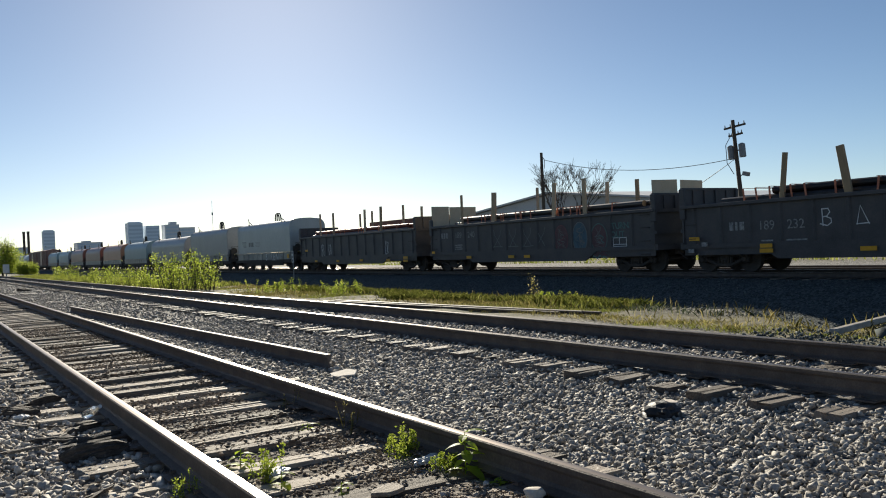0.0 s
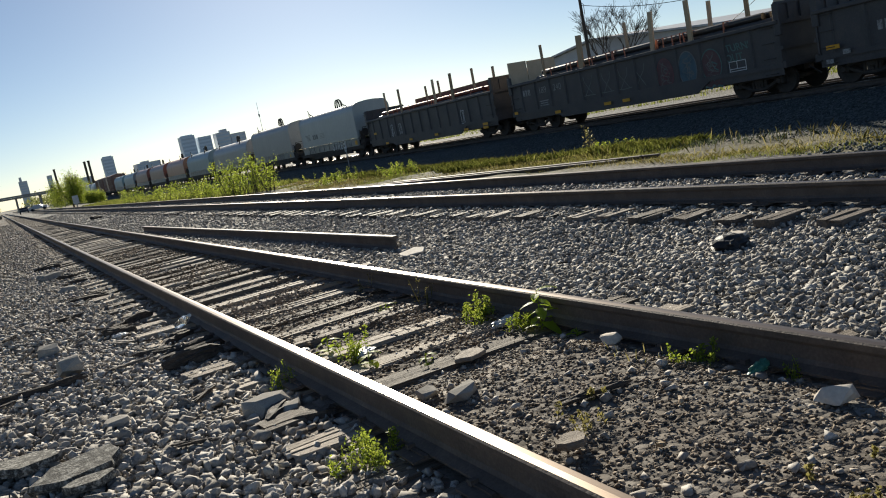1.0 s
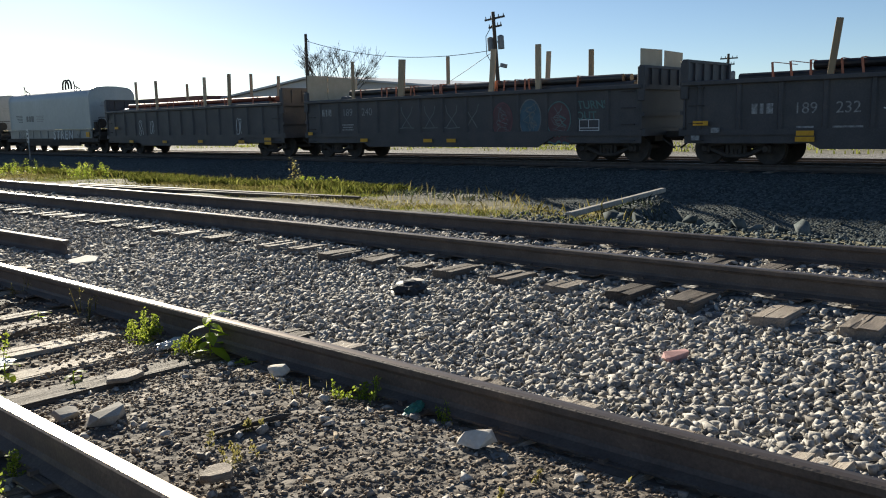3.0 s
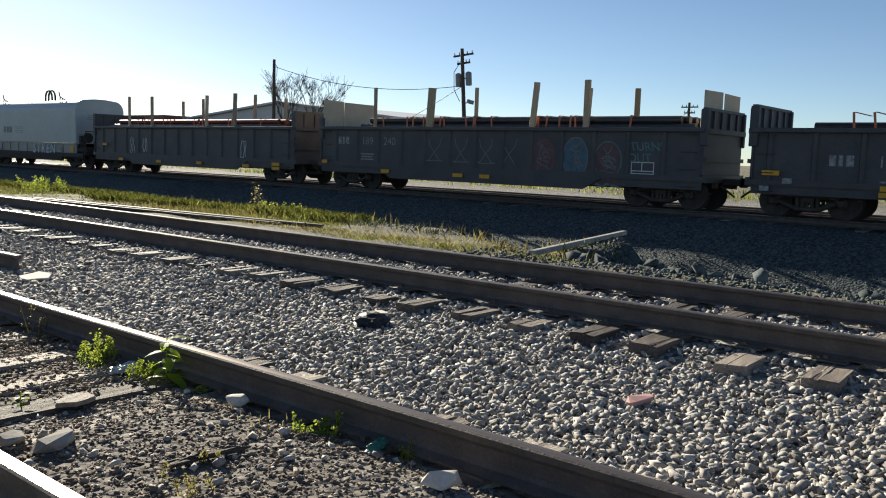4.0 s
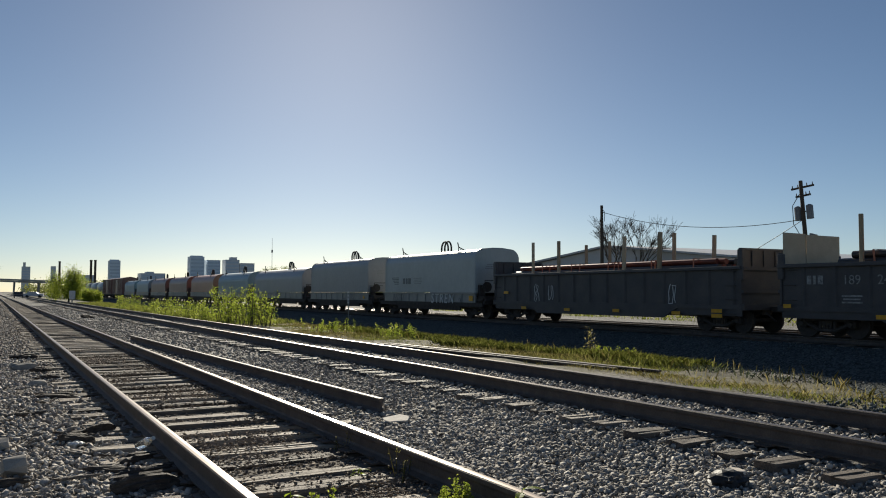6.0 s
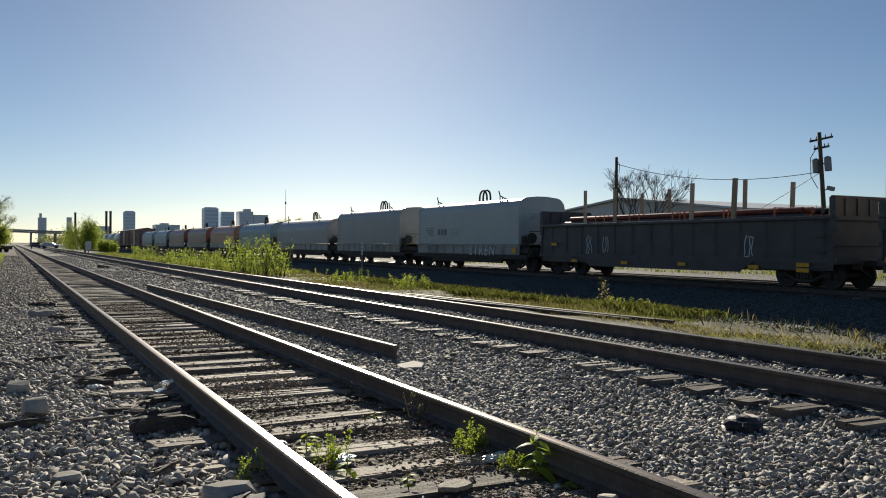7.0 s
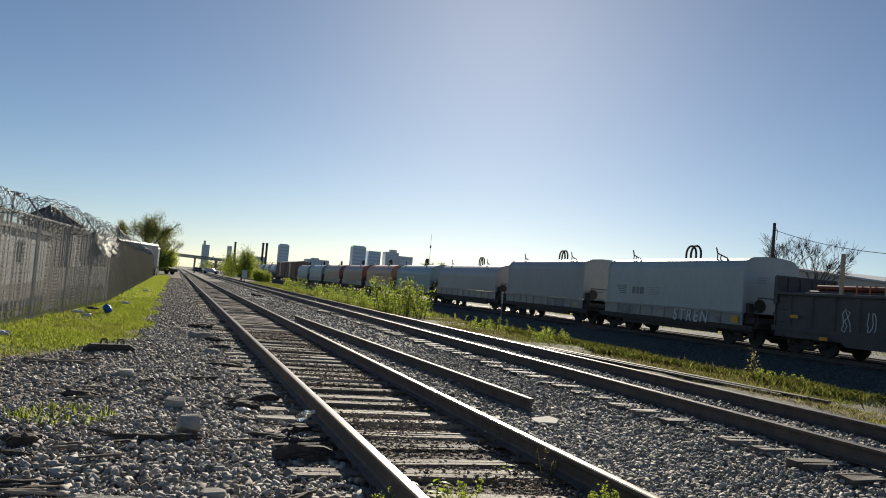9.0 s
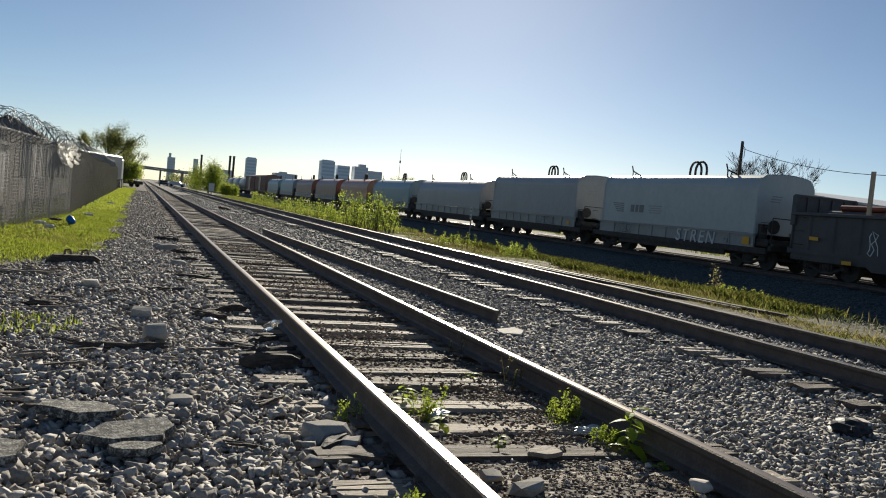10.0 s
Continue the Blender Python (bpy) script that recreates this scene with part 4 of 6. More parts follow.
def coil_car(length, mat, label, spin=False, top=3.92):
    car = thing("coil_wagon", Matrix(), label, "railway wagon", "wagons of the goods train")
    hl = length / 2
    he = hl - 1.0
    rr = 0.58 if top > 3.7 else 0.95
    bm = bmesh.new()
    loft(bm, [hood_section(y, w, 1.45, top - d, rr) for y, w, d in ((-he, 1.40, 0.03), (-he + 0.03, 1.43, 0.0), (he - 0.03, 1.43, 0.0), (he, 1.40, 0.03))])
    part("hood", bm, mat, car)
    for y in (-he + 0.08, he - 0.08):
        bm = bmesh.new()
        loft(bm, [hood_section(y + k, 1.445, 1.44, top + 0.015, rr) for k in (-0.06, 0.06)])
        part("hood_rim", bm, mat, car)
    for i in range(3):
        plate = boxes(((-0.45 - 0.05 * i, -he - 0.006, 3.0 - 0.11 * i), (0.5, 0.008, 0.05)))
        part("end_mark", plate, H_BAND, car)
    for s in (-1, 1):
        bm = boxes(((s * 1.42, 0, 1.14), (0.08, length - 1.9, 0.50)), ((s * 1.47, 0, 1.40), (0.16, length - 1.8, 0.07)))
        for i in range(9):
            box(bm, (s * 1.475, (i - 4) * (length - 4.8) / 8, 1.14), (0.04, 0.06, 0.46))
        part("trough_side", bm, H_BAND, car)
        part("side_sill", boxes(((s * 1.38, 0, 0.78), (0.12, length - 0.5, 0.24)), ((s * 1.30, 0, 0.58), (0.10, length - 5.6, 0.3))), M_UNDER, car)
        ladder(car, s * 1.42, -hl + 0.35, 0.6, 1.9, s)
        ladder(car, s * 1.42, hl - 0.35, 0.6, 1.9, s)
    part("underframe", boxes(((0, 0, 0.86), (1.0, length - 0.2, 0.4)), ((0, 0, 1.1), (2.6, length - 0.6, 0.3))), M_UNDER, car)
    for s in (-1, 1):
        part("end_platform", boxes(((0, s * (hl - 0.3), 1.05), (2.9, 0.9, 0.10)), ((0, s * (hl - 0.05), 0.95), (2.9, 0.12, 0.3))), M_UNDER, car)
        coupler(car, s * hl, s)
        truck(car, s * (hl - 1.7), spin)
    bm = bmesh.new()
    rod(bm, (-1.1, -hl + 0.26, 1.75), (-1.1, -hl + 0.32, 1.75), 0.28, seg=14)
    rod(bm, (-1.1, -hl + 0.32, 1.75), (-1.1, -he, 1.75), 0.05, seg=8)
    box(bm, (-1.1, -he - 0.1, 1.5), (0.3, 0.2, 0.7))
    for x in (-1.35, 1.35):
        rod(bm, (x, -hl + 0.1, 1.05), (x, -hl + 0.1, 2.1), 0.02, seg=6)
    rod(bm, (-1.35, -hl + 0.1, 2.1), (1.35, -hl + 0.1, 2.1), 0.02, seg=6)
    part("brake_wheel", bm, M_UNDER, car)
    # double lifting hoop in the middle of the roof, bent stacking brackets towards its ends
    zt = top - 0.04
    bm = bmesh.new()
    for dy in (-0.2, 0.2):
        arc = [(0.0, dy + 0.42 * math.cos(math.radians(a)), zt + 0.28 + 0.42 * math.sin(math.radians(a))) for a in range(0, 181, 20)]
        tube(bm, [(0, dy + 0.42, zt)] + arc + [(0, dy - 0.42, zt)], 0.055, 6)
    part("lifting_hoop", bm, M_UNDER, car)
    for s in (-1, 1):
        bm = bmesh.new()
        y, x, zb = s * length * 0.265, -1.1, top - 0.22
        tube(bm, [(x, y + 0.30, zb + 0.62), (x, y + 0.18, zb + 0.36), (x, y - 0.55, zb + 0.12)], 0.032, 6)
        tube(bm, [(x, y + 0.18, zb + 0.36), (x - 0.1, y + 0.02, zb - 0.12)], 0.03, 6)
        tube(bm, [(x, y - 0.1, zb + 0.26), (x - 0.08, y - 0.12, zb)], 0.025, 6)
        part("stacking_bracket", bm, M_UNDER, car)
    return car


coil1 = coil_car(13.8, H_GREY, "grey coil wagon with rounded hood and white graffiti on its trough", True)
MC = 64.4
HX = -1.436
for i in range(5):
    plate_on(coil1, "logo_bar", HX, 68.75 - MC - 0.05 * i, 2.38 - 0.1 * i, 1.05 - 0.1 * i, 0.05, H_INK)
for y, w in ((67.45, 0.30), (67.05, 0.24), (66.65, 0.36)):
    plate_on(coil1, "logo_bar", HX, y - MC, 2.16, w, 0.36, H_INK)
for i in range(4):
    plate_on(coil1, "data_line", HX, 65.5 - MC, 2.32 - 0.11 * i, 1.1 - 0.2 * (i % 2), 0.05, H_BAND)
tg = lettering(coil1, "STREN", -1.50, 62.2 - MC, 0.84, 0.80, G_WHITE)
tg.data.offset, tg.data.shear, tg.data.space_character = 0.008, 0.15, 1.25
scribble(coil1, -1.505, 68.0 - MC, 1.14, 1.6, 0.42, G_GREY, "faint spray tag", 120, 5, 0.02)
plate_on(coil1, "reflector", -1.51, 58.85 - MC, 1.12, 0.42, 0.3, M_YELLOW, "yellow reflective plate")
plate_on(coil1, "placard", -1.51, 60.1 - MC, 1.05, 0.24, 0.26, M_WHITE)
place(coil1, MC)
coil2 = coil_car(13.8, H_DULL, "dull grey coil wagon with a rounded hood", True)
plate_on(coil2, "reflector", -1.51, -5.3, 1.1, 0.3, 0.22, M_YELLOW, "yellow reflective plate")
scribble(coil2, -1.505, -2.5, 1.14, 2.4, 0.34, G_GREY, "faint spray tag", 130, 6, 0.02)
place(coil2, 79.15)
coil3 = coil_car(16.6, H_DULL, "low dull grey coil wagon with a rounded hood", True, 3.6)
place(coil3, 94.75)
for y, l, mt, lab in ((110.9, 14.6, H_BLUE, "blue-grey coil wagon with a rounded hood"), (126.1, 14.6, H_TAN, "rust-brown coil wagon with a rounded hood"),
                      (141.6, 14.8, H_BROWN, "brown coil wagon with a rounded hood"), (157.4, 14.8, H_BROWN, "brown coil wagon with a rounded hood"), (173.2, 14.6, H_BLUE, "blue-grey coil wagon with a rounded hood"),
                      (188.8, 14.6, H_BLUE, "blue-grey coil wagon with a rounded hood")):
    place(coil_car(l, mt, lab, False, 3.6), y)


def box_car(length, mat, label):
    car = thing("box_wagon", Matrix(), label, "railway wagon", "wagons of the goods train")
    hl = length / 2
    bm = bmesh.new()
    loft(bm, [[(-1.5, y, 1.0), (-1.5, y, 4.2), (0, y, 4.5), (1.5, y, 4.2), (1.5, y, 1.0)] for y in (-hl, hl)])
    part("body", bm, mat, car)
    for i in range(14):
        y = -hl + 0.2 + i * (length - 0.4) / 13
        for s in (-1, 1):
            part("side_post", boxes(((s * 1.53, y, 2.6), (0.07, 0.12, 3.1))), mat, car)
    part("door", boxes(((-1.56, 0, 2.55), (0.07, 3.0, 2.9))), mat, car)
    part("underframe", boxes(((0, 0, 0.85), (2.6, length, 0.3))), M_UNDER, car)
    for s in (-1, 1):
        truck(car, s * (hl - 2), False)
        coupler(car, s * hl, s)
    return car


for y in (206.0, 223.0):
    place(box_car(15.6, H_BROWN, "tall brown box wagon"), y)


def tank_car(length, mat, label):
    car = thing("tank_wagon", Matrix(), label, "railway wagon", "wagons of the goods train")
    hl = length / 2
    bm = bmesh.new()
    prof = [(-hl, 0.5), (-hl + 0.15, 1.05), (-hl + 0.5, 1.4), (hl - 0.5, 1.4), (hl - 0.15, 1.05), (hl, 0.5)]
    loft(bm, [[(r * math.cos(a * math.pi / 9), y, 2.5 + r * math.sin(a * math.pi / 9)) for a in range(18)] for y, r in prof])
    part("tank", bm, mat, car, smooth=True)
    part("underframe", boxes(((0, 0, 0.95), (2.2, length, 0.3))), M_UNDER, car)
    for s in (-1, 1):
        truck(car, s * (hl - 2), False)
    return car


for y, mt in ((239.5, H_GREY), (254.5, H_GREY), (269.5, H_DULL), (284.5, H_BROWN), (300.0, H_DULL), (316.0, H_BROWN)):
    place(tank_car(13.6, mt, "pale rounded tank wagon" if mt is H_GREY else "dark rounded tank wagon"), y)


# ---- loose rails ----
def loose_rail(a, b, z, label, roll=0.0):
    """One rail lying on the ground from a to b, its head at height z."""
    d = Vector((b[0] - a[0], b[1] - a[1]))
    ang = math.degrees(math.atan2(d.y, d.x)) - 90
    ob = part("loose_rail", rail_bm(0, d.length, ()), [M_RUST, M_RAIL_TOP], None, "", pose(a[0], a[1], z, 0, roll, ang))
    return tagged(ob, label, "rail", "discarded rails")


loose_rail((2.02, 9.75), (1.50, 26.6), -0.055, "rusty discarded rail lying on the ballast")
for i, (dx, dz, dy) in enumerate(((0, -0.23, 0), (-0.18, -0.25, 0.5), (0.17, -0.24, -0.35))):
    loose_rail((8.95 + dx, 12.95 + dy), (8.0 + dx, 22.5 + dy), dz, "rusty discarded rail stacked in the grass")


# ---- growth ----
def leaf_cloud(name, centres, size, mat, parent, label="", slim=0.55, up=0.0):
    """Small leaves, each a bent diamond, as one mesh."""
    n = len(centres)
    t = turns(n)
    a, b, nn = t[:, :, 0], t[:, :, 1], t[:, :, 2]
    if up:
        a = a + np.array([0, 0, up])
        a /= np.linalg.norm(a, axis=1)[:, None]
    s = (size * rng.uniform(0.6, 1.25, n))[:, None]
    v = np.stack([centres - a * s * 0.5, centres + b * s * 0.5 * slim + nn * s * 0.06, centres + a * s * 0.5, centres - b * s * 0.5 * slim + nn * s * 0.06], 1).reshape(-1, 3)
    f = np.arange(4 * n).reshape(n, 4)
    ob = new(name, raw_mesh(name, v, f, mat))
    if parent:
        ob.parent = parent
    return tagged(ob, label) if label else ob


def limbs(bm, r, p, d, length, rad, depth, tips, spread_=0.6, shrink=0.72, low=0.004):
    """Branches that fork and thin out; the ends go to tips."""
    q = p + d * length
    rod(bm, p, q, rad, max(rad * 0.6, low), 6 if depth > 1 else 4)
    tips.append(q)
    if depth == 0:
        return
    for _ in range(3 if depth > 1 else 4):
        k = (d + Vector((r.uniform(-1, 1), r.uniform(-1, 1), r.uniform(-0.15, 0.95))) * spread_).normalized()
        limbs(bm, r, p + d * length * r.uniform(0.6, 1.0), k, length * shrink * r.uniform(0.75, 1.15), max(rad * 0.55, low), depth - 1, tips, spread_, shrink, low)


def tree(x, y, z, height, seed, leaves, leaf_size, mat, label, depth=4, width=0.6, name="tree", low=0.30, puff=0.06, fine=0.0016, sag=0.0):
    r = random.Random(seed)
    tr = thing(name, pose(x, y, z), label, "tree", "trees")
    bm, tips = bmesh.new(), []
    base = height * low
    rod(bm, (0, 0, -0.2), (0, 0, base), height * 0.022, height * 0.015, 8)
    for i in range(4):
        a = i * 1.57 + r.uniform(-0.4, 0.4)
        limbs(bm, r, Vector((0, 0, base * r.uniform(0.7, 1.0))), Vector((math.cos(a) * width, math.sin(a) * width, 0.9)).normalized(), height * 0.24, height * 0.010, depth, tips, 0.62, 0.74, height * fine)
    part("trunk", bm, M_BARK, tr)
    if leaves:
        tp = np.array([t[:] for t in tips])
        pick = tp[rng.integers(0, len(tp), leaves)] + np.clip(rng.normal(0, 1, (leaves, 3)), -1.5, 1.5) * height * puff
        pick[:, 2] *= 1 - sag * rng.random(len(pick))
        pick = pick[pick[:, 2] > height * 0.04]
        leaf_cloud("crown", pick, leaf_size, mat, tr)
    return tr


def bush(x, y, z, height, spread_, seed, stems, leaves, leaf_size, label, mat, name="bush", cat="bush", group="bushes"):
    r = random.Random(seed)
    b = thing(name, pose(x, y, z), label, cat, group)
    bm, pts = bmesh.new(), []
    for i in range(stems):
        p = Vector((r.uniform(-1, 1) * spread_[0] * 0.5, r.uniform(-1, 1) * spread_[1] * 0.5, 0))
        h = height * r.uniform(0.45, 1.0)
        d = Vector((r.uniform(-0.3, 0.3), r.uniform(-0.3, 0.3), 1)) * h
        rod(bm, p, p + d, height * 0.010 + 0.001, height * 0.004 + 0.0005, 5)
        for _ in range(max(4, int(leaves / stems))):
            t = r.uniform(0.12, 1.02)
            pts.append(p + d * t + Vector((r.gauss(0, 1), r.gauss(0, 1), r.gauss(0, 0.6))) * height * 0.085 * (1.25 - 0.6 * t))
    tagged(part("stalk", bm, M_BARK if height > 0.6 else mat, b), kind="stuff")
    leaf_cloud("leaves", np.array([p[:] for p in pts]), leaf_size, mat, b)
    return b


def blades(name, x, y, h, mat, label, w=0.006, lean=0.5):
    """Grass: one narrow bent triangle pair to a blade."""
    n = len(x)
    z = ground_z(x, y) - 0.01
    a = rng.uniform(0, 2 * np.pi, n)
    hh = h * rng.uniform(0.45, 1.15, n)
    dx, dy = np.cos(a), np.sin(a)
    le = hh * lean * rng.random(n)
    p = np.stack([x, y, z], 1)
    side = np.stack([-dy, dx, np.zeros(n)], 1) * w
    mid = p + np.stack([dx * le * 0.35, dy * le * 0.35, hh * 0.6], 1)
    tip = p + np.stack([dx * le, dy * le, hh], 1)
    v = np.stack([p - side, p + side, mid + side * 0.7, tip, mid - side * 0.7], 1).reshape(-1, 3)
    f = np.arange(5 * n).reshape(n, 5)
    ob = new(name, raw_mesh(name, v, f, mat))
    return tagged(ob, label, "grass", kind="stuff")


def patchy(x, y, k=1.0, cut=0.0):
    return (np.sin(1.9 * k * x + 0.6 * y) + np.sin(0.8 * k * y - 1.3 * x + 1.0) + 0.6 * np.sin(3.7 * y + 2.2 * x)) > cut + rng.normal(0, 0.7, len(x))


x, y = scatter(-5.4, -2.5, 9.5, 34, 1100)
edge = -2.7 - 0.32 * np.clip(17 - y, 0, 9) + 0.25 * np.sin(1.3 * y) + rng.normal(0, 0.12, len(x))
ok = (x < edge) & patchy(x, y, 1, -1.6 + 1.1 * (1 - step(y, 11, 17)))
blades("grass", x[ok], y[ok], 0.07, M_GRASS, "bright yellow-green grass along the fence", 0.006, 0.9)
x, y = scatter(-5.4, -2.5, 9.2, 24, 260)
ok = (x < -2.6 - 0.32 * np.clip(17 - y, 0, 9)) & patchy(x, y, 1.4, 0.5)
blades("grass", x[ok], y[ok], 0.08, M_DRY, "dry straw among the grass along the fence", 0.006, 0.9)
x, y = scatter(0.42, 0.64, 1.2, 4.4, 300)
ok = patchy(x, y, 2.5, 0.9)
blades("grass", x[ok], y[ok], 0.07, M_DRY, "dry straw wisps along the rail", 0.003, 1.0)
x, y = scatter(-5.4, -2.4, 34, 110, 150)
ok = x < -2.7 + 0.2 * np.sin(0.9 * y)
blades("grass", x[ok], y[ok], 0.08, M_GRASS, "bright yellow-green grass along the fence", 0.02)
x, y = scatter(-3.9, -2.2, 6.8, 9.6, 260)
ok = (np.hypot(x + 3.0, (y - 8.3) * 0.9) < 0.45)
blades("grass", x[ok], y[ok], 0.09, M_GRASS, "small tuft of grass in the ballast", 0.006)
x, y = scatter(7.4, 12.6, 6.5, 40, 480)
c = np.where(y > 13, 10.6, 9.3)
ok = (np.abs(x - c) < np.where(y > 13, 1.7, 0.9) + 0.35 * np.sin(0.8 * y)) & patchy(x, y, 0.6, 1.0)
blades("verge_grass", x[ok], y[ok], 0.07, M_VERGE, "rough green grass beside the ditch", 0.006, 1.2)
x, y = scatter(8.3, 11.3, 6.5, 40, 380)
ok = patchy(x, y, 0.5, 0.4)
blades("verge_grass", x[ok], y[ok], 0.09, M_DRY, "dry straw-coloured grass beside the ditch", 0.004, 1.3)
x, y = scatter(8.9, 12.0, 6.5, 34, 7)
blades("dead_stalks", x, y, 0.26, M_DRY, "thin dead stalks standing along the ditch", 0.0025, 0.6)
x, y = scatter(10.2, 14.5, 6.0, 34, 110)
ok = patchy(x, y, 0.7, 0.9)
blades("verge_grass", x[ok], y[ok], 0.16, M_SHADE, "rough growth in the ditch, coloured dark as in shade", 0.008, 1.2)
x, y = scatter(9.3, 12.2, 13.5, 34, 520)
ok = (np.abs(x - 10.8 - 0.25 * np.sin(0.5 * y)) < 0.75 + 0.3 * np.sin(0.9 * y + 1)) & patchy(x, y, 0.8, -0.2)
blades("verge_grass", x[ok], y[ok], 0.20, M_VERGE, "low mounds of rough green growth in the ditch", 0.006, 1.3)
x, y = scatter(7.6, 13.0, 40, 120, 40)
blades("verge_grass", x, y, 0.25, M_VERGE, "rough green grass beside the ditch", 0.03, 0.8)
x, y = scatter(36, 50, 10, 90, 14)
ok = patchy(x, y, 0.3, 0.9)
x, y = x[ok], y[ok]
blades("far_grass", x, y, 0.25, M_VERGE, "sunlit grass beyond the goods train", 0.04, 0.8)

# bushes along the second track
for i, (bx, by, h, sx, sy, n) in enumerate(((7.8, 74, 1.35, 1.4, 5.5, 900), (8.5, 66, 1.1, 1.2, 4, 500), (7.9, 56, 1.25, 1.4, 5, 900), (8.3, 50.5, 1.25, 1.2, 3.2, 700), (8.0, 45.6, 1.0, 1.2, 2.2, 500), (8.2, 41.4, 1.75, 1.4, 2.4, 1300), (8.6, 38.6, 1.9, 1.3, 2.0, 1200), (9.3, 31.0, 0.6, 1.6, 3.0, 500), (10.2, 26.5, 0.5, 1.4, 3.0, 450), (11.9, 17.6, 0.45, 1.2, 1.8, 700))):
    bush(bx, by, float(ground_z(bx, by)), h, (sx, sy), 200 + i, 26, int(n * 1.7), 0.09 if h > 0.7 else 0.055, "leafy yellow-green bush in spring leaf beside the track", M_LEAF)
bush(11.9, 18.3, float(ground_z(11.9, 18.3)), 0.95, (0.12, 0.2), 240, 3, 160, 0.06, "tall seeding weed at the ditch", M_DRY, "weed", "weed", "weeds")

# weeds in the near track
for i, (wx, wy, h, s, n, size, mt) in enumerate(((0.54, 5.35, 0.20, 0.24, 1100, 0.02, M_LEAF), (-0.31, 5.5, 0.20, 0.3, 500, 0.024, M_LEAF), (-0.90, 5.33, 0.18, 0.14, 200, 0.018, M_LEAF), (-0.98, 3.65, 0.20, 0.24, 1000, 0.017, M_LEAF), (-1.13, 3.75, 0.12, 0.12, 90, 0.02, M_LEAF),
                                      (0.60, 4.80, 0.16, 0.2, 700, 0.018, M_LEAF), (0.66, 6.3, 0.28, 0.2, 120, 0.015, M_DRY), (0.64, 3.30, 0.14, 0.24, 260, 0.022, M_LEAF), (0.68, 2.78, 0.12, 0.10, 80, 0.018, M_LEAF), (-0.15, 3.2, 0.10, 0.35, 240, 0.02, M_DRY), (0.10, 2.0, 0.07, 0.5, 260, 0.02, M_DRY), (0.72, 7.6, 0.2, 0.2, 90, 0.02, M_DRY))):
    bush(wx, wy, float(ground_z(wx, wy)), h, (s, s * 0.8), 300 + i, 9, n, size, "small green weed growing between the rails" if mt is M_LEAF else "dry brownish weed growing between the rails", mt, "weed", "weed", "weeds")


def broadleaf(x, y, h, n, size, seed, label="bright green broad-leaved weed by the rail"):
    """A weed with a few large pointed leaves."""
    r = random.Random(seed)
    w = thing("broadleaf_weed", pose(x, y, float(ground_z(x, y))), label, "weed", "weeds")
    bm = bmesh.new()
    rod(bm, (0, 0, -0.02), (0.01, 0, h * 0.95), 0.005, 0.003, 6)
    part("stem", bm, M_LEAF, w)
    for i in range(n):
        bm = bmesh.new()
        zc = h * (0.15 + 0.85 * i / n)
        a = i * 2.4 + r.uniform(-0.4, 0.4)
        l = size * r.uniform(0.75, 1.15) * (1.1 - 0.35 * i / n)
        rise = r.uniform(-0.1, 0.5)
        pts = [(0.0, 0.004), (0.25, 0.17), (0.5, 0.24), (0.75, 0.17), (1.0, 0.0)]
        up, dn, mid = [], [], []
        for t, wd in pts:
            zz = rise * t * l - 0.45 * l * t * t
            mid.append(bm.verts.new((t * l, 0, zz - 0.03 * l)))
            up.append(bm.verts.new((t * l, wd * l, zz)))
            dn.append(bm.verts.new((t * l, -wd * l, zz)))
        for k in range(4):
            bm.faces.new((mid[k], mid[k + 1], up[k + 1], up[k]))
            bm.faces.new((dn[k], dn[k + 1], mid[k + 1], mid[k]))
        part("leaf", bm, M_BROAD, w, "", pose(0.01 * zc / h, 0, zc, 0, 0, math.degrees(a)))
    return w


broadleaf(0.60, 4.62, 0.30, 14, 0.15, 1)
broadleaf(-0.42, 5.78, 0.16, 7, 0.11, 2)
broadleaf(-0.36, 5.2, 0.12, 6, 0.12, 6)
broadleaf(-0.17, 4.76, 0.11, 6, 0.09, 3)
broadleaf(0.38, 6.55, 0.09, 7, 0.10, 4)
broadleaf(0.64, 4.32, 0.06, 5, 0.08, 5)
broadleaf(-0.62, 4.75, 0.08, 6, 0.12, 7)


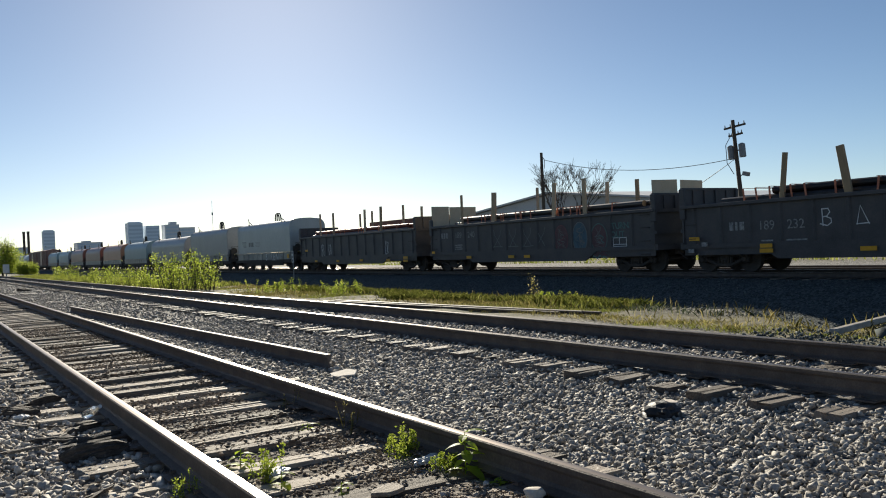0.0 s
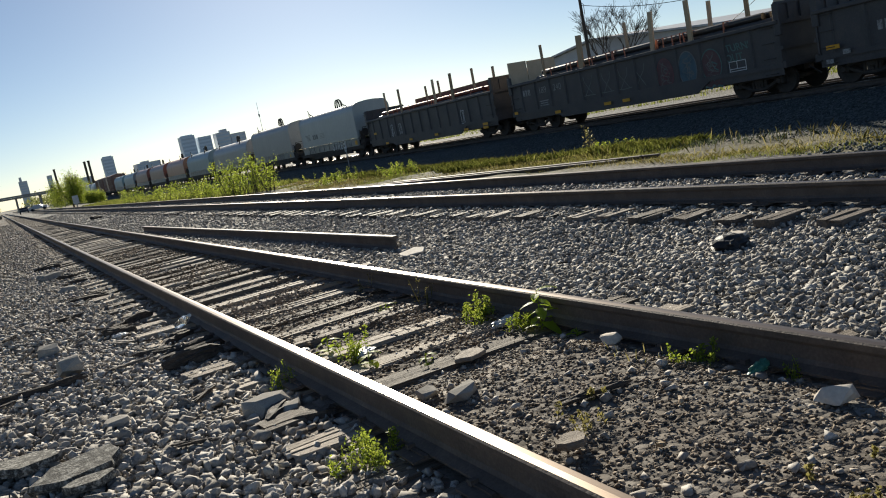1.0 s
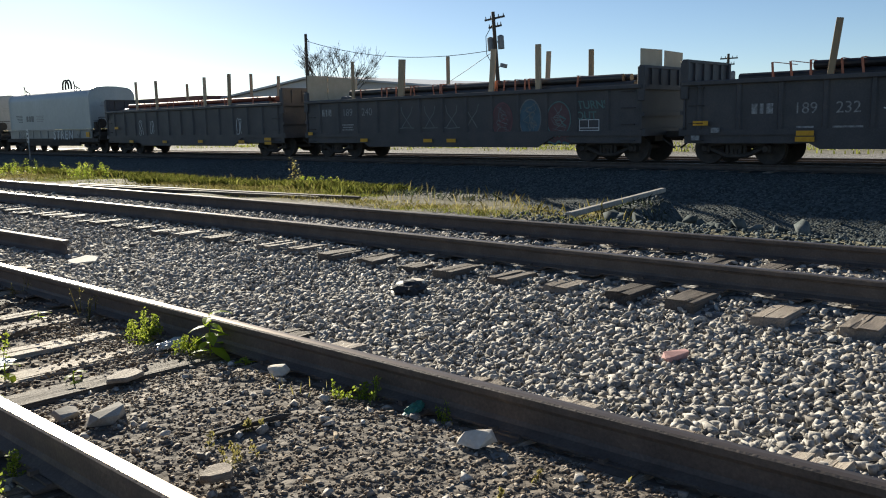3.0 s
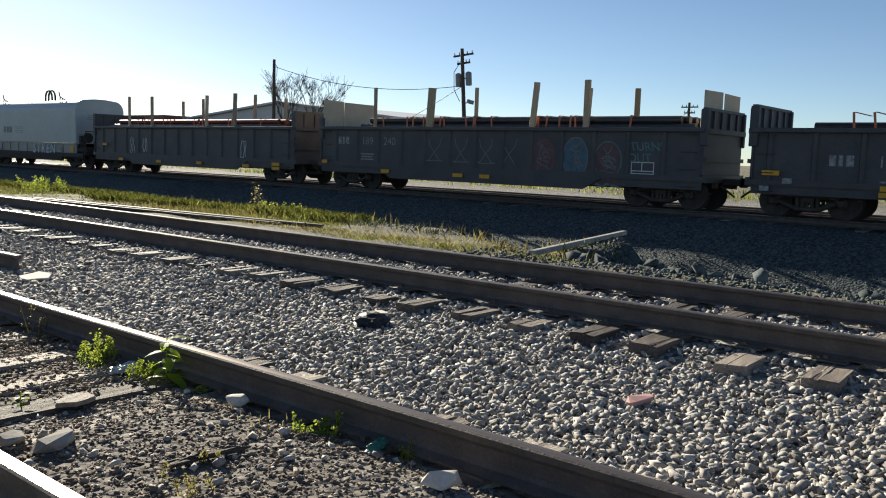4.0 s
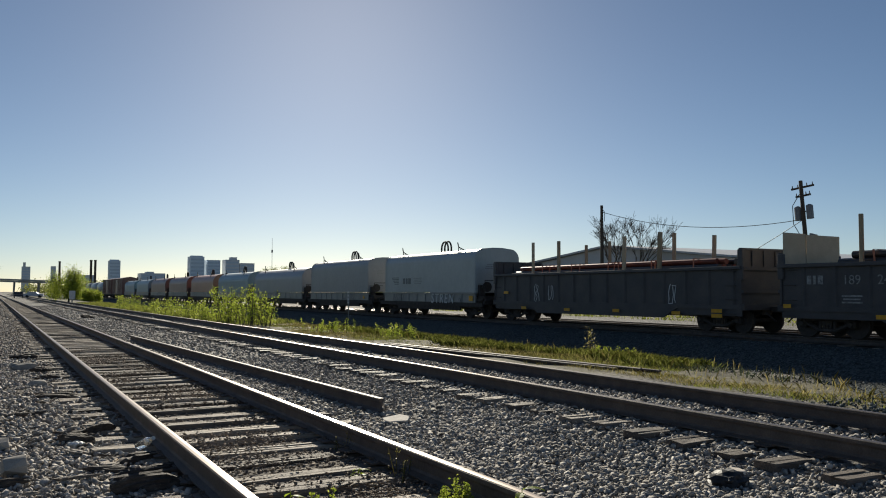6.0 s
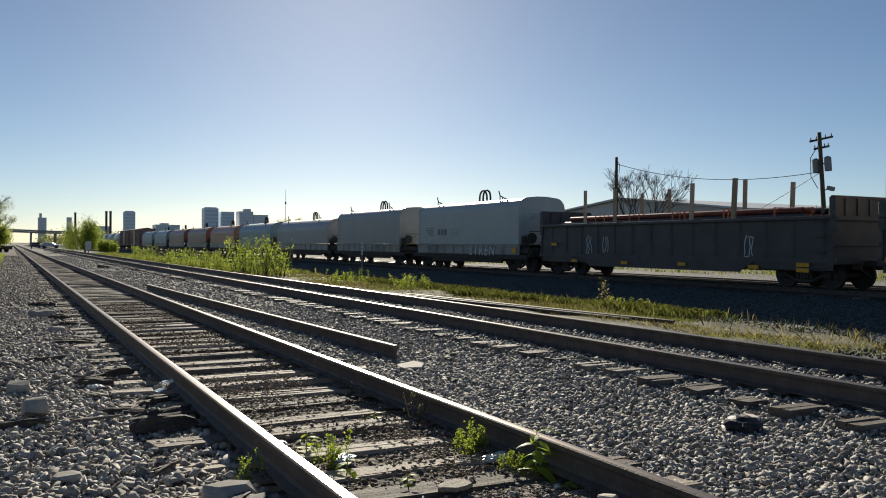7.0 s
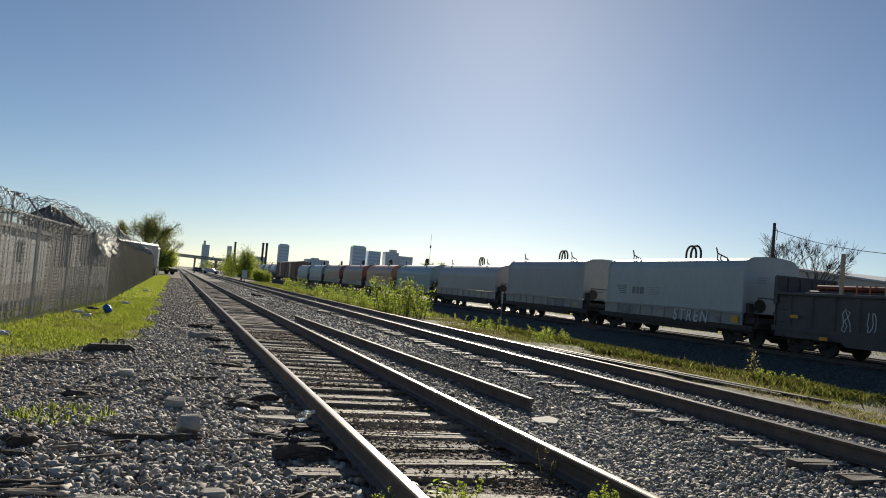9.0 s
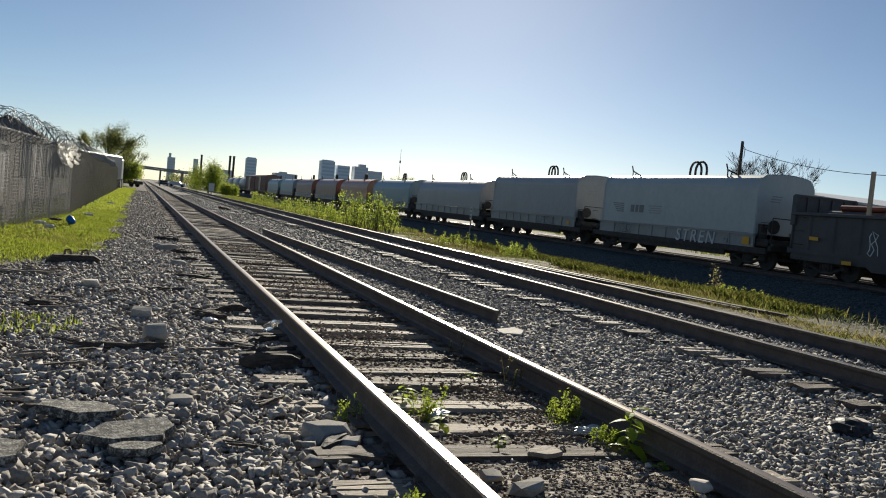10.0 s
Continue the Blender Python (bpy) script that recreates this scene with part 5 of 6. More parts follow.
# ---- scattered things on the ballast ----
def lump(name, x, y, size, mat, label, cat, seed, flat=0.7, sub=2, sink=0.25, rz=0, z=None, rough=0.16):
    """An angular broken lump."""
    r = random.Random(seed)
    bm = bmesh.new()
    if rough < 0.2:
        # broken stone: the hull of a few points near the faces of a block
        for _ in range(22):
            p = [r.uniform(-0.45, 0.45) for _ in range(3)]
            k = r.randrange(3)
            p[k] = math.copysign(0.5 - rough * r.random(), p[k])
            bm.verts.new((p[0] * size[0], p[1] * size[1], p[2] * size[2] * 0.8))
        hull = bmesh.ops.convex_hull(bm, input=bm.verts[:])
        bmesh.ops.delete(bm, geom=[g for g in hull["geom_interior"] if isinstance(g, bmesh.types.BMVert)], context="VERTS")
    else:
        # crumpled sheet or sack
        bmesh.ops.create_icosphere(bm, subdivisions=3, radius=0.5)
        off = Vector((r.uniform(0, 50), 0, 0))
        for v in bm.verts:
            n = abs(noise.noise(v.co * 3.2 + off)) + 0.6 * abs(noise.noise(v.co * 7 + off)) - 0.4
            v.co *= 1 + rough * 1.8 * n
            v.co = Vector((v.co.x * size[0], v.co.y * size[1], max(v.co.z, -0.4) * size[2]))
    h = float(ground_z(x, y)) if z is None else z
    h += 0.03 if size[2] < 0.1 else 0.015
    ob = part(name, bm, mat, None, "", pose(x, y, h + size[2] * (0.38 - sink), 0, 0, rz))
    return tagged(ob, label, cat)


def slab(name, x, y, size, mat, label, cat, seed, rz=0, tilt=(0, 0), z=None):
    """A flat broken piece with an uneven outline."""
    r = random.Random(seed)
    bm = bmesh.new()
    n = 9
    ring = [(math.cos(i * 6.283 / n + j) * k, math.sin(i * 6.283 / n + j) * k) for i, (k, j) in enumerate((r.uniform(0.7, 1.25), r.uniform(-0.25, 0.25)) for _ in range(n))]
    loft(bm, [[(a * size[0] / 2 * k, b * size[1] / 2 * k, zz) for a, b in ring] for k, zz in ((0.96, 0), (1.0, size[2] * 0.5), (0.95, size[2]))])
    h = float(ground_z(x, y)) if z is None else z
    ob = part(name, bm, mat, None, "", pose(x, y, h + 0.04, tilt[0], tilt[1], rz))
    return tagged(ob, label, cat)


def timber(x, y, length, w, h, rz, mat, label, seed, z=None, name="timber", cat="scrap wood", group="rotten timbers"):
    """A splintered length of wood: a few shards side by side with ragged, pointed ends."""
    r = random.Random(seed)
    bm = bmesh.new()
    for k in range(4 if length > 0.3 else 2):
        l = length * r.uniform(0.45, 1.0)
        ww, hh = w * r.uniform(0.3, 0.6), h * r.uniform(0.35, 0.8)
        cx, cy = r.uniform(-0.5, 0.5) * (length - l), r.uniform(-0.5, 0.5) * w
        tilt, yaw = r.uniform(-0.06, 0.06), r.uniform(-0.14, 0.14)
        secs = []
        for i in range(6):
            t = i / 5 - 0.5
            e = (0.25 if i in (0, 5) else 1.0) * r.uniform(0.75, 1.1)
            secs.append([(cx + t * l + r.uniform(-0.035, 0.035) * l, cy + t * l * yaw + a * ww / 2 * e + r.uniform(-0.06, 0.06) * w, hh * 0.45 + t * l * tilt + b * hh * e + r.uniform(-0.05, 0.05) * h) for a, b in ((-1, -0.45), (-0.95, 0.4), (0.1, 0.5), (1, 0.35), (0.95, -0.45))])
        loft(bm, secs)
    zz = float(ground_z(x, y)) if z is None else z
    ob = part(name, bm, mat, None, "", pose(x, y, zz + 0.012, 0, 0, rz))
    return tagged(ob, label, cat, group)


lump("rock", -1.97, 7.62, (0.21, 0.19, 0.23), M_CONCRETE, "pale broken rock on the gravel", "rock", 1, rz=20, sink=0.1, rough=0.199)
lump("rock", -2.07, 9.05, (0.22, 0.17, 0.18), M_CONCRETE, "pale broken rock on the gravel", "rock", 2, sink=0.12, rough=0.199)
lump("rock", -2.62, 11.0, (0.2, 0.15, 0.14), M_PAPER, "pale buff rock on the gravel", "rock", 3)
lump("rock", -1.5, 14.5, (0.3, 0.2, 0.16), M_CONCRETE, "grey broken rock on the gravel", "rock", 4)
lump("rock", -1.85, 5.75, (0.19, 0.14, 0.10), M_CONCRETE, "grey broken rock on the gravel", "rock", 5)
lump("rock", -0.36, 3.97, (0.26, 0.14, 0.10), M_CONCRETE, "grey broken rock between the rails", "rock", 6, rz=15)
lump("rock", -0.47, 4.15, (0.12, 0.11, 0.08), M_CONCRETE, "grey broken rock between the rails", "rock", 16)
lump("rock", 0.58, 3.93, (0.12, 0.10, 0.08), M_PAPER, "small pale buff rock by the rail", "rock", 7)
lump("rock", 0.49, 2.44, (0.15, 0.13, 0.09), M_PAPER, "small pale buff rock by the rail", "rock", 8)
lump("rock", 2.41, 2.5, (0.19, 0.10, 0.08), M_PINK, "pinkish rock on the ballast", "rock", 9, rz=-25)
lump("rock", 3.12, 5.3, (0.22, 0.16, 0.10), M_PAPER, "pale flat stone on the ballast", "rock", 10, rz=30)
lump("plastic_sack", 2.82, 5.12, (0.40, 0.28, 0.17), M_BLACK, "crumpled black plastic sack on the ballast", "sack", 11, rough=0.3, rz=20)
lump("concrete_block", -1.10, 5.02, (0.28, 0.19, 0.16), M_CONCRETE, "broken grey concrete block by the rail", "concrete block", 12, rough=0.15, rz=8)
lump("rock", -1.0, 4.85, (0.14, 0.12, 0.10), M_CONCRETE, "broken bit of concrete by the rail", "rock", 13)
slab("paper_scrap", 1.87, 9.0, (0.40, 0.26, 0.02), M_PAPER, "crumpled buff paper on the ballast", "litter", 14, 15, (6, -5))
lump("plastic_scrap", 0.64, 2.95, (0.16, 0.07, 0.05), M_GREEN_RAG, "crumpled green plastic by the rail", "litter", 15, rough=0.35, rz=10)
lump("plastic_bag", -0.90, 2.62, (0.20, 0.14, 0.09), M_BLUE, "crumpled blue and white plastic bag by the rail", "litter", 17, rough=0.4)
lump("plastic_bag", -0.28, 5.48, (0.20, 0.12, 0.05), M_PLASTIC, "crumpled clear plastic in the weeds", "litter", 18, rough=0.4, rz=30)
lump("plastic_bag", 0.62, 5.05, (0.26, 0.12, 0.05), M_PLASTIC, "crumpled clear plastic by the rail", "litter", 19, rough=0.4, rz=10)
lump("paper_scrap", -0.52, 6.05, (0.12, 0.08, 0.03), M_PLASTIC, "scrap of white paper on the ties", "litter", 20, rough=0.3)
lump("paper_scrap", -1.43, 8.95, (0.14, 0.08, 0.04), M_PLASTIC, "scrap of white paper by the ties", "litter", 21, rough=0.3)
slab("paving_fragment", -2.10, 4.98, (0.56, 0.36, 0.05), M_ASPHALT, "broken sheet of old asphalt on the gravel", "asphalt", 31, 10, (3, -2))
slab("paving_fragment", -2.36, 5.38, (0.46, 0.30, 0.05), M_ASPHALT, "broken sheet of old asphalt on the gravel", "asphalt", 32, -15, (-2, 3))
slab("paving_fragment", -2.10, 4.72, (0.26, 0.13, 0.04), M_ASPHALT, "broken sheet of old asphalt on the gravel", "asphalt", 33, 5)
slab("paving_fragment", -2.75, 4.6, (0.45, 0.3, 0.04), M_ASPHALT, "broken sheet of old asphalt on the gravel", "asphalt", 34, 40)
slab("wood_chip", 0.02, 4.55, (0.22, 0.14, 0.025), M_TIE, "flat grey splinter of tie wood", "scrap wood", 35, 20)
slab("wood_chip", -0.44, 2.95, (0.16, 0.10, 0.03), M_TIE, "flat grey splinter of tie wood", "scrap wood", 36, -10)
for i, a in enumerate(((-1.14, 6.83, 0.62, 0.16, 0.15, 8, M_CHAR), (-1.08, 7.35, 0.75, 0.13, 0.10, 14, M_CHAR), (-1.28, 7.62, 0.5, 0.10, 0.07, -25, M_CHAR), (-1.05, 7.95, 0.45, 0.14, 0.10, 30, M_CHAR), (-1.15, 9.7, 0.4, 0.18, 0.13, 15, M_CHAR), (-1.42, 9.15, 0.42, 0.12, 0.10, -30, M_CHAR),
                       (-1.36, 12.9, 0.6, 0.2, 0.11, 5, M_CHAR), (-1.75, 11.2, 0.6, 0.08, 0.06, 8, M_TIE_DARK), (-2.2, 7.28, 0.8, 0.09, 0.07, 4, M_CHAR), (-3.0, 9.34, 0.6, 0.06, 0.05, 6, M_TIE), (-3.0, 9.55, 0.4, 0.2, 0.10, 10, M_CHAR), (-2.55, 7.62, 0.24, 0.06, 0.05, 60, M_TIE),
                       (-1.72, 7.45, 0.28, 0.06, 0.04, 35, M_TIE), (-3.1, 7.1, 0.3, 0.2, 0.14, 20, M_CHAR), (-3.15, 6.7, 0.4, 0.09, 0.06, -8, M_CHAR), (-3.5, 12.2, 0.9, 0.12, 0.09, 12, M_TIE), (-1.5, 20.3, 0.7, 0.2, 0.15, 20, M_CHAR), (-1.6, 17.6, 0.6, 0.2, 0.18, 50, M_CONCRETE), (-1.35, 17.0, 0.4, 0.2, 0.15, 0, M_CHAR),
                       (0.0, 3.37, 0.44, 0.05, 0.04, -3, M_CHAR), (-2.9, 5.9, 0.7, 0.10, 0.07, 20, M_CHAR), (-3.4, 5.2, 0.8, 0.09, 0.06, -20, M_CHAR), (-1.3, 15.5, 0.5, 0.1, 0.08, 0, M_CHAR), (-0.95, 4.6, 0.24, 0.14, 0.07, -35, M_CHAR), (2.1, 6.5, 0.35, 0.04, 0.03, -30, M_CHAR), (1.9, 8.0, 0.3, 0.1, 0.05, 20, M_CHAR), (2.6, 50.0, 0.8, 0.5, 0.3, 20, M_CHAR))):
    timber(*a, "dark rotten piece of tie wood on the gravel" if a[6] is M_CHAR else "grey weathered piece of wood on the gravel", 400 + i)
for i, (x0, y0, l, rz) in enumerate(((-1.18, 8.05, 0.26, 62), (-1.02, 7.62, 0.3, 52), (-0.2, 2.7, 0.09, 80), (0.15, 2.95, 0.08, 60))):
    timber(x0, y0, l, 0.035, 0.03, rz, M_WOOD, "pale splinter of fresh wood", 440 + i, name="splinter", group="splinters")

# broken bits of tie wood lying about on the dirty side of the track
rb = random.Random(61)
for i in range(44):
    wx, wy = rb.uniform(-4.0, -1.0), rb.uniform(4.6, 13.5)
    mt = rb.choice((M_CHAR, M_CHAR, M_TIE_DARK, M_TIE))
    timber(wx, wy, rb.uniform(0.12, 0.42), rb.uniform(0.03, 0.09), rb.uniform(0.02, 0.05), rb.uniform(-70, 70), mt, "dark splinter of rotten tie wood on the gravel" if mt is M_CHAR else "grey splinter of weathered tie wood on the gravel", 600 + i, float(ground_z(wx, wy)) + 0.025, "splinter", "scrap wood", "splinters")

# bottle
btl = thing("bottle", pose(-1.01, 7.74, -0.02, 0, 0, 20) @ pose(0, 0, 0, 68, 0, 0), "clear plastic bottle leaning on rotten wood", "bottle")
bm = bmesh.new()
loft(bm, [[(r * math.cos(a * 0.5236), r * math.sin(a * 0.5236), z) for a in range(12)] for z, r in ((-0.12, 0.028), (-0.11, 0.036), (0.04, 0.036), (0.08, 0.024), (0.10, 0.013), (0.125, 0.013))])
part("body", bm, M_GLASS, btl, smooth=True)
bm = bmesh.new()
rod(bm, (0, 0, 0.126), (0, 0, 0.145), 0.016, seg=12)
part("cap", bm, M_PLASTIC, btl)

# slab with bent bars near the grass
kb = thing("broken_kerb", pose(-3.0, 14.2, float(ground_z(-3.0, 14.2)), 0, 0, 8), "dark broken kerb slab with bent bars beside the grass", "concrete slab")
bm = bmesh.new()
loft(bm, [[(x, -0.12, 0), (x, -0.10, h), (x, 0.10, h), (x, 0.12, 0)] for x, h in ((-0.42, 0.02), (-0.3, 0.12), (0.25, 0.13), (0.4, 0.03))])
part("body", bm, M_CHAR, kb)
for x in (-0.12, 0.12):
    bm = bmesh.new()
    tube(bm, [(x - 0.04, 0, 0.12), (x - 0.03, 0, 0.19), (x + 0.04, 0, 0.20), (x + 0.06, 0, 0.13)], 0.014, 6)
    part("bent_bar", bm, M_RUST, kb)

# ball and litter on the grass
bm = bmesh.new()
bmesh.ops.create_uvsphere(bm, u_segments=20, v_segments=12, radius=0.11)
for v in bm.verts:
    v.co *= 1 + 0.5 * noise.noise(v.co * 9)
tagged(part("ball", bm, M_BLUE, None, "", pose(-3.72, 23.2, -0.06), True), "deflated bright blue ball on the grass", "ball")
for i, (lx, ly, s) in enumerate(((-4.05, 23.0, 0.3), (-4.2, 21.2, 0.25), (-3.9, 20.0, 0.22), (-4.6, 14.5, 0.25), (-3.5, 27, 0.25), (-3.3, 40, 0.3))):
    lump("litter_scrap", lx, ly, (s, s * 0.7, 0.08), M_PLASTIC if i else M_CHAR, "scrap of white litter lying on the grass" if i else "dark clump of litter on the grass", "litter", 60 + i, rough=0.4, z=-0.1)

# pale beam on the ridge beside the pit
cb = part("concrete_beam", boxes(((0, 0, 0), (5.1, 0.12, 0.09)), bevel=0.015), M_CONCRETE, None, "", pose(11.6, 8.15, -0.33, 0, 0, 10.5))
tagged(cb, "pale concrete beam lying along the edge of the pit", "concrete beam")

# white marker box by the second track
mk = thing("relay_cabinet", pose(7.0, 118, -0.3), "white trackside cabinet on a post", "cabinet")
part("body", boxes(((0, 0, 1.1), (0.7, 0.5, 1.1)), bevel=0.03), M_PLASTIC, mk)
part("post", boxes(((0, 0, 0.3), (0.14, 0.14, 0.6))), M_GALV, mk)
mk = thing("marker_post", pose(19.2, 53.5, float(ground_z(19.2, 53.5))), "white numbered marker board beside the far track", "sign")
part("board", boxes(((0, 0, 1.45), (0.03, 0.28, 0.8))), M_PLASTIC, mk)
part("post", boxes(((0.03, 0, 0.6), (0.06, 0.06, 1.6))), M_GALV, mk)
for i in range(3):
    part("bar", boxes(((-0.02, 0, 1.2 + 0.25 * i), (0.008, 0.12, 0.14))), M_GON, mk)


# ---- fence ----
def fence_run(a, b, height, slats, label):
    d = Vector((b[0] - a[0], b[1] - a[1], 0))
    n = max(1, round(d.length / 3.0))
    rz = math.degrees(math.atan2(d.y, d.x))
    f = thing("chain_link_fence", pose(a[0], a[1], -0.14, 0, 0, rz), label, "fence", "fence runs")
    L = d.length
    for i in range(n + 1):
        bm = bmesh.new()
        x = L * i / n
        rod(bm, (x, 0.04, -0.3), (x, 0.04, height + 0.05), 0.035, seg=8)
        rod(bm, (x, 0.04, height + 0.05), (x, 0.30, height + 0.38), 0.018, seg=6)
        part("post", bm, M_GALV, f)
    for z in (height,):
        bm = bmesh.new()
        rod(bm, (0, 0.04, z), (L, 0.04, z), 0.022, seg=6)
        part("rail", bm, M_GALV, f)
    # diagonal wires, both ways
    s, w = 0.075, 0.0024
    segs = []
    k = np.arange(-height, L, s)
    for sign in (1, -1):
        x0, x1 = np.clip(k, 0, L), np.clip(k + height, 0, L)
        z0, z1 = x0 - k, x1 - k
        if sign < 0:
            z0, z1 = height - z0, height - z1
        ok = x1 - x0 > 0.05
        segs.append(np.stack([x0[ok], z0[ok], x1[ok], z1[ok], np.full(ok.sum(), 0.004 * sign)], 1))
    sg = np.concatenate(segs)
    p, q, o = sg[:, :2], sg[:, 2:4], sg[:, 4]
    nrm = (q - p)[:, ::-1] * np.array([-1, 1])
    nrm /= np.linalg.norm(nrm, axis=1)[:, None]
    def pt(c, kx, ky):
        return np.stack([c[:, 0] + nrm[:, 0] * kx, o + ky, c[:, 1] + nrm[:, 1] * kx + 0.02], 1)
    v = np.stack([pt(p, -w, 0), pt(p, w, 0), pt(p, 0, w * 1.5), pt(q, -w, 0), pt(q, w, 0), pt(q, 0, w * 1.5)], 1).reshape(-1, 3)
    base = 6 * np.arange(len(sg))[:, None, None]
    fc = (np.array([[0, 1, 4, 3], [1, 2, 5, 4], [2, 0, 3, 5]])[None] + base).reshape(-1, 4)
    net = new("wire_netting", raw_mesh("wire_netting", v, fc, M_GALV))
    net.parent = f
    tagged(net, kind="stuff")
    if slats:
        bm = bmesh.new()
        x = 0.05
        r = random.Random(5)
        while x < L:
            if r.random() < slats:
                box(bm, (x, 0.02, height / 2 + 0.05), (0.055, 0.006, height - 0.1 - 0.1 * r.random()))
            x += 0.078
        tagged(part("privacy_slats", bm, M_SLAT, f), kind="stuff")
    return f


fence_run((-5.45, 9.0), (-4.12, 28.4), 2.02, 0.5, "grey chain-link fence with gappy slats and coiled razor wire")
fence_run((-4.12, 28.4), (-4.2, 92.0), 2.02, 0.95, "chain-link fence filled with brown-grey privacy slats")


def razor_wire(a, b, z, rad, pitch, label, seed, tangle=0.06):
    """A springy coil of razor wire laid along the top of the fence."""
    r = random.Random(seed)
    d = Vector((b[0] - a[0], b[1] - a[1], 0))
    n = int(d.length / pitch * 12)
    pts = []
    for i in range(n + 1):
        t = i / n
        a_ = i / 12 * 2 * math.pi
        rr = rad * (1 + 0.25 * math.sin(i * 0.013 + seed) + r.uniform(-tangle, tangle))
        pts.append((a[0] + d.x * t + math.cos(a_) * rr * 0.9, a[1] + d.y * t + r.uniform(-0.02, 0.02) + 0.14 * math.sin(i * 0.05), z + rad * 0.9 + math.sin(a_) * rr))
    cu = bpy.data.curves.new("razor_wire", "CURVE")
    cu.dimensions, cu.bevel_depth, cu.bevel_resolution = "3D", 0.0055, 0
    sp = cu.splines.new("POLY")
    sp.points.add(len(pts) - 1)
    for p, c in zip(sp.points, pts):
        p.co = (*c, 1)
    cu.materials.append(M_WIRE)
    return tagged(new("razor_wire", cu), label, "razor wire", "razor wire coils")


razor_wire((-5.42, 9.5), (-4.12, 28.6), 1.76, 0.26, 0.26, "tangled coil of razor wire on the fence top", 1, 0.22)
razor_wire((-5.40, 9.0), (-4.2, 27.0), 1.82, 0.20, 0.4, "second loose coil of razor wire on the fence top", 2, 0.4)
razor_wire((-4.12, 29.0), (-4.17, 70.0), 1.84, 0.20, 0.5, "loose coil of razor wire along the slatted fence", 3)
# shredded plastic caught in the wire
pl = thing("torn_plastic_sheet", pose(-4.3, 26.9, 1.33), "shredded white plastic sheeting caught in the razor wire", "plastic sheet")
r = random.Random(9)
for i in range(46):
    bm = bmesh.new()
    p = Vector((r.uniform(0.0, 0.3), r.uniform(-1.5, 1.7), r.uniform(0.12, 0.62)))
    a_, ra, rb, ring = r.uniform(0, 6), r.uniform(0.12, 0.34), r.uniform(0.07, 0.2), []
    wd = r.uniform(0.03, 0.075)
    for k in range(10):
        t = a_ + k * 0.55
        p2 = p + Vector((0.06 * math.sin(t * 1.7), ra * math.cos(t), rb * math.sin(t) - 0.012 * k))
        ring.append((bm.verts.new(p2), bm.verts.new(p2 + Vector((0.05, wd * math.cos(t) * 0.6, wd * (0.6 + 0.4 * math.sin(t * 2)))))))
    for (a1, b1), (a2, b2) in zip(ring, ring[1:]):
        bm.faces.new((a1, a2, b2, b1))
    part("strip", bm, M_SHEET, pl, smooth=True)


# ---- buildings behind the fence ----
M_SIDING = material("grey_siding", [(0.3, (0.12, 0.125, 0.13)), (0.7, (0.21, 0.215, 0.22))], 1.2, 0.7, 0, 0.1, 20)
M_ROOF = material("dark_shingles", [(0.3, (0.05, 0.048, 0.047)), (0.7, (0.11, 0.10, 0.095))], 3, 0.9, 0, 0.3, 30)
M_BRICK = material("pale_masonry", [(0.3, (0.22, 0.20, 0.18)), (0.7, (0.36, 0.33, 0.30))], 0.5, 0.85, 0, 0.1, 6)
M_WINDOW = material("dark_window_glass", [(0.3, (0.02, 0.025, 0.03)), (0.7, (0.06, 0.07, 0.08))], 2, 0.12, 0, 0.0)
M_RED = material("red_brown_roof", [(0.3, (0.15, 0.06, 0.045)), (0.7, (0.25, 0.11, 0.085))], 0.6, 0.7, 0, 0.1, 9)


def shed(x, y, w, l, h, label):
    """A low sided building with courses of siding, a door and a window, its long wall towards the tracks."""
    b = thing("shed", pose(x, y, -0.15), label, "building", "buildings behind the fence")
    part("wall", boxes(((0, 0, h / 2), (w, l, h))), M_SIDING, b)
    for i in range(int(h / 0.42)):
        part("siding_board", boxes(((w / 2 + 0.012, 0, 0.2 + 0.42 * i), (0.02, l, 0.34))), M_SIDING, b)
    part("door", boxes(((w / 2 + 0.03, -l * 0.18, 1.0), (0.04, 1.6, 2.0))), M_WINDOW, b)
    part("window", boxes(((w / 2 + 0.03, l * 0.22, 1.35), (0.04, 1.6, 0.9))), M_WINDOW, b)
    part("roof", boxes(((0, 0, h + 0.1), (w + 0.6, l + 0.6, 0.18))), M_ROOF, b)
    return b


def house(x, y, w, l, eave, ridge, label):
    b = thing("house", pose(x, y, -0.2), label, "house", "buildings behind the fence")
    bm = bmesh.new()
    loft(bm, [[(-w / 2, k, 0), (-w / 2, k, eave), (0, k, ridge - 0.1), (w / 2, k, eave), (w / 2, k, 0)] for k in (-l / 2, l / 2)])
    part("wall", bm, M_SIDING, b)
    for s in (-1, 1):
        bm = bmesh.new()
        e = w / 2 + 0.4
        za = eave - 0.4 * (ridge - eave) / (w / 2)
        loft(bm, [[(0, k, ridge), (s * e, k, za), (s * e, k, za + 0.14), (0, k, ridge + 0.16)] for k in (-l / 2 - 0.35, l / 2 + 0.35)])
        part("roof", bm, M_ROOF, b)
    for k in (-1, 1):
        part("window", boxes(((k * w * 0.22, -l / 2 - 0.02, eave * 0.62), (0.9, 0.05, 1.2))), M_WINDOW, b)
    return b


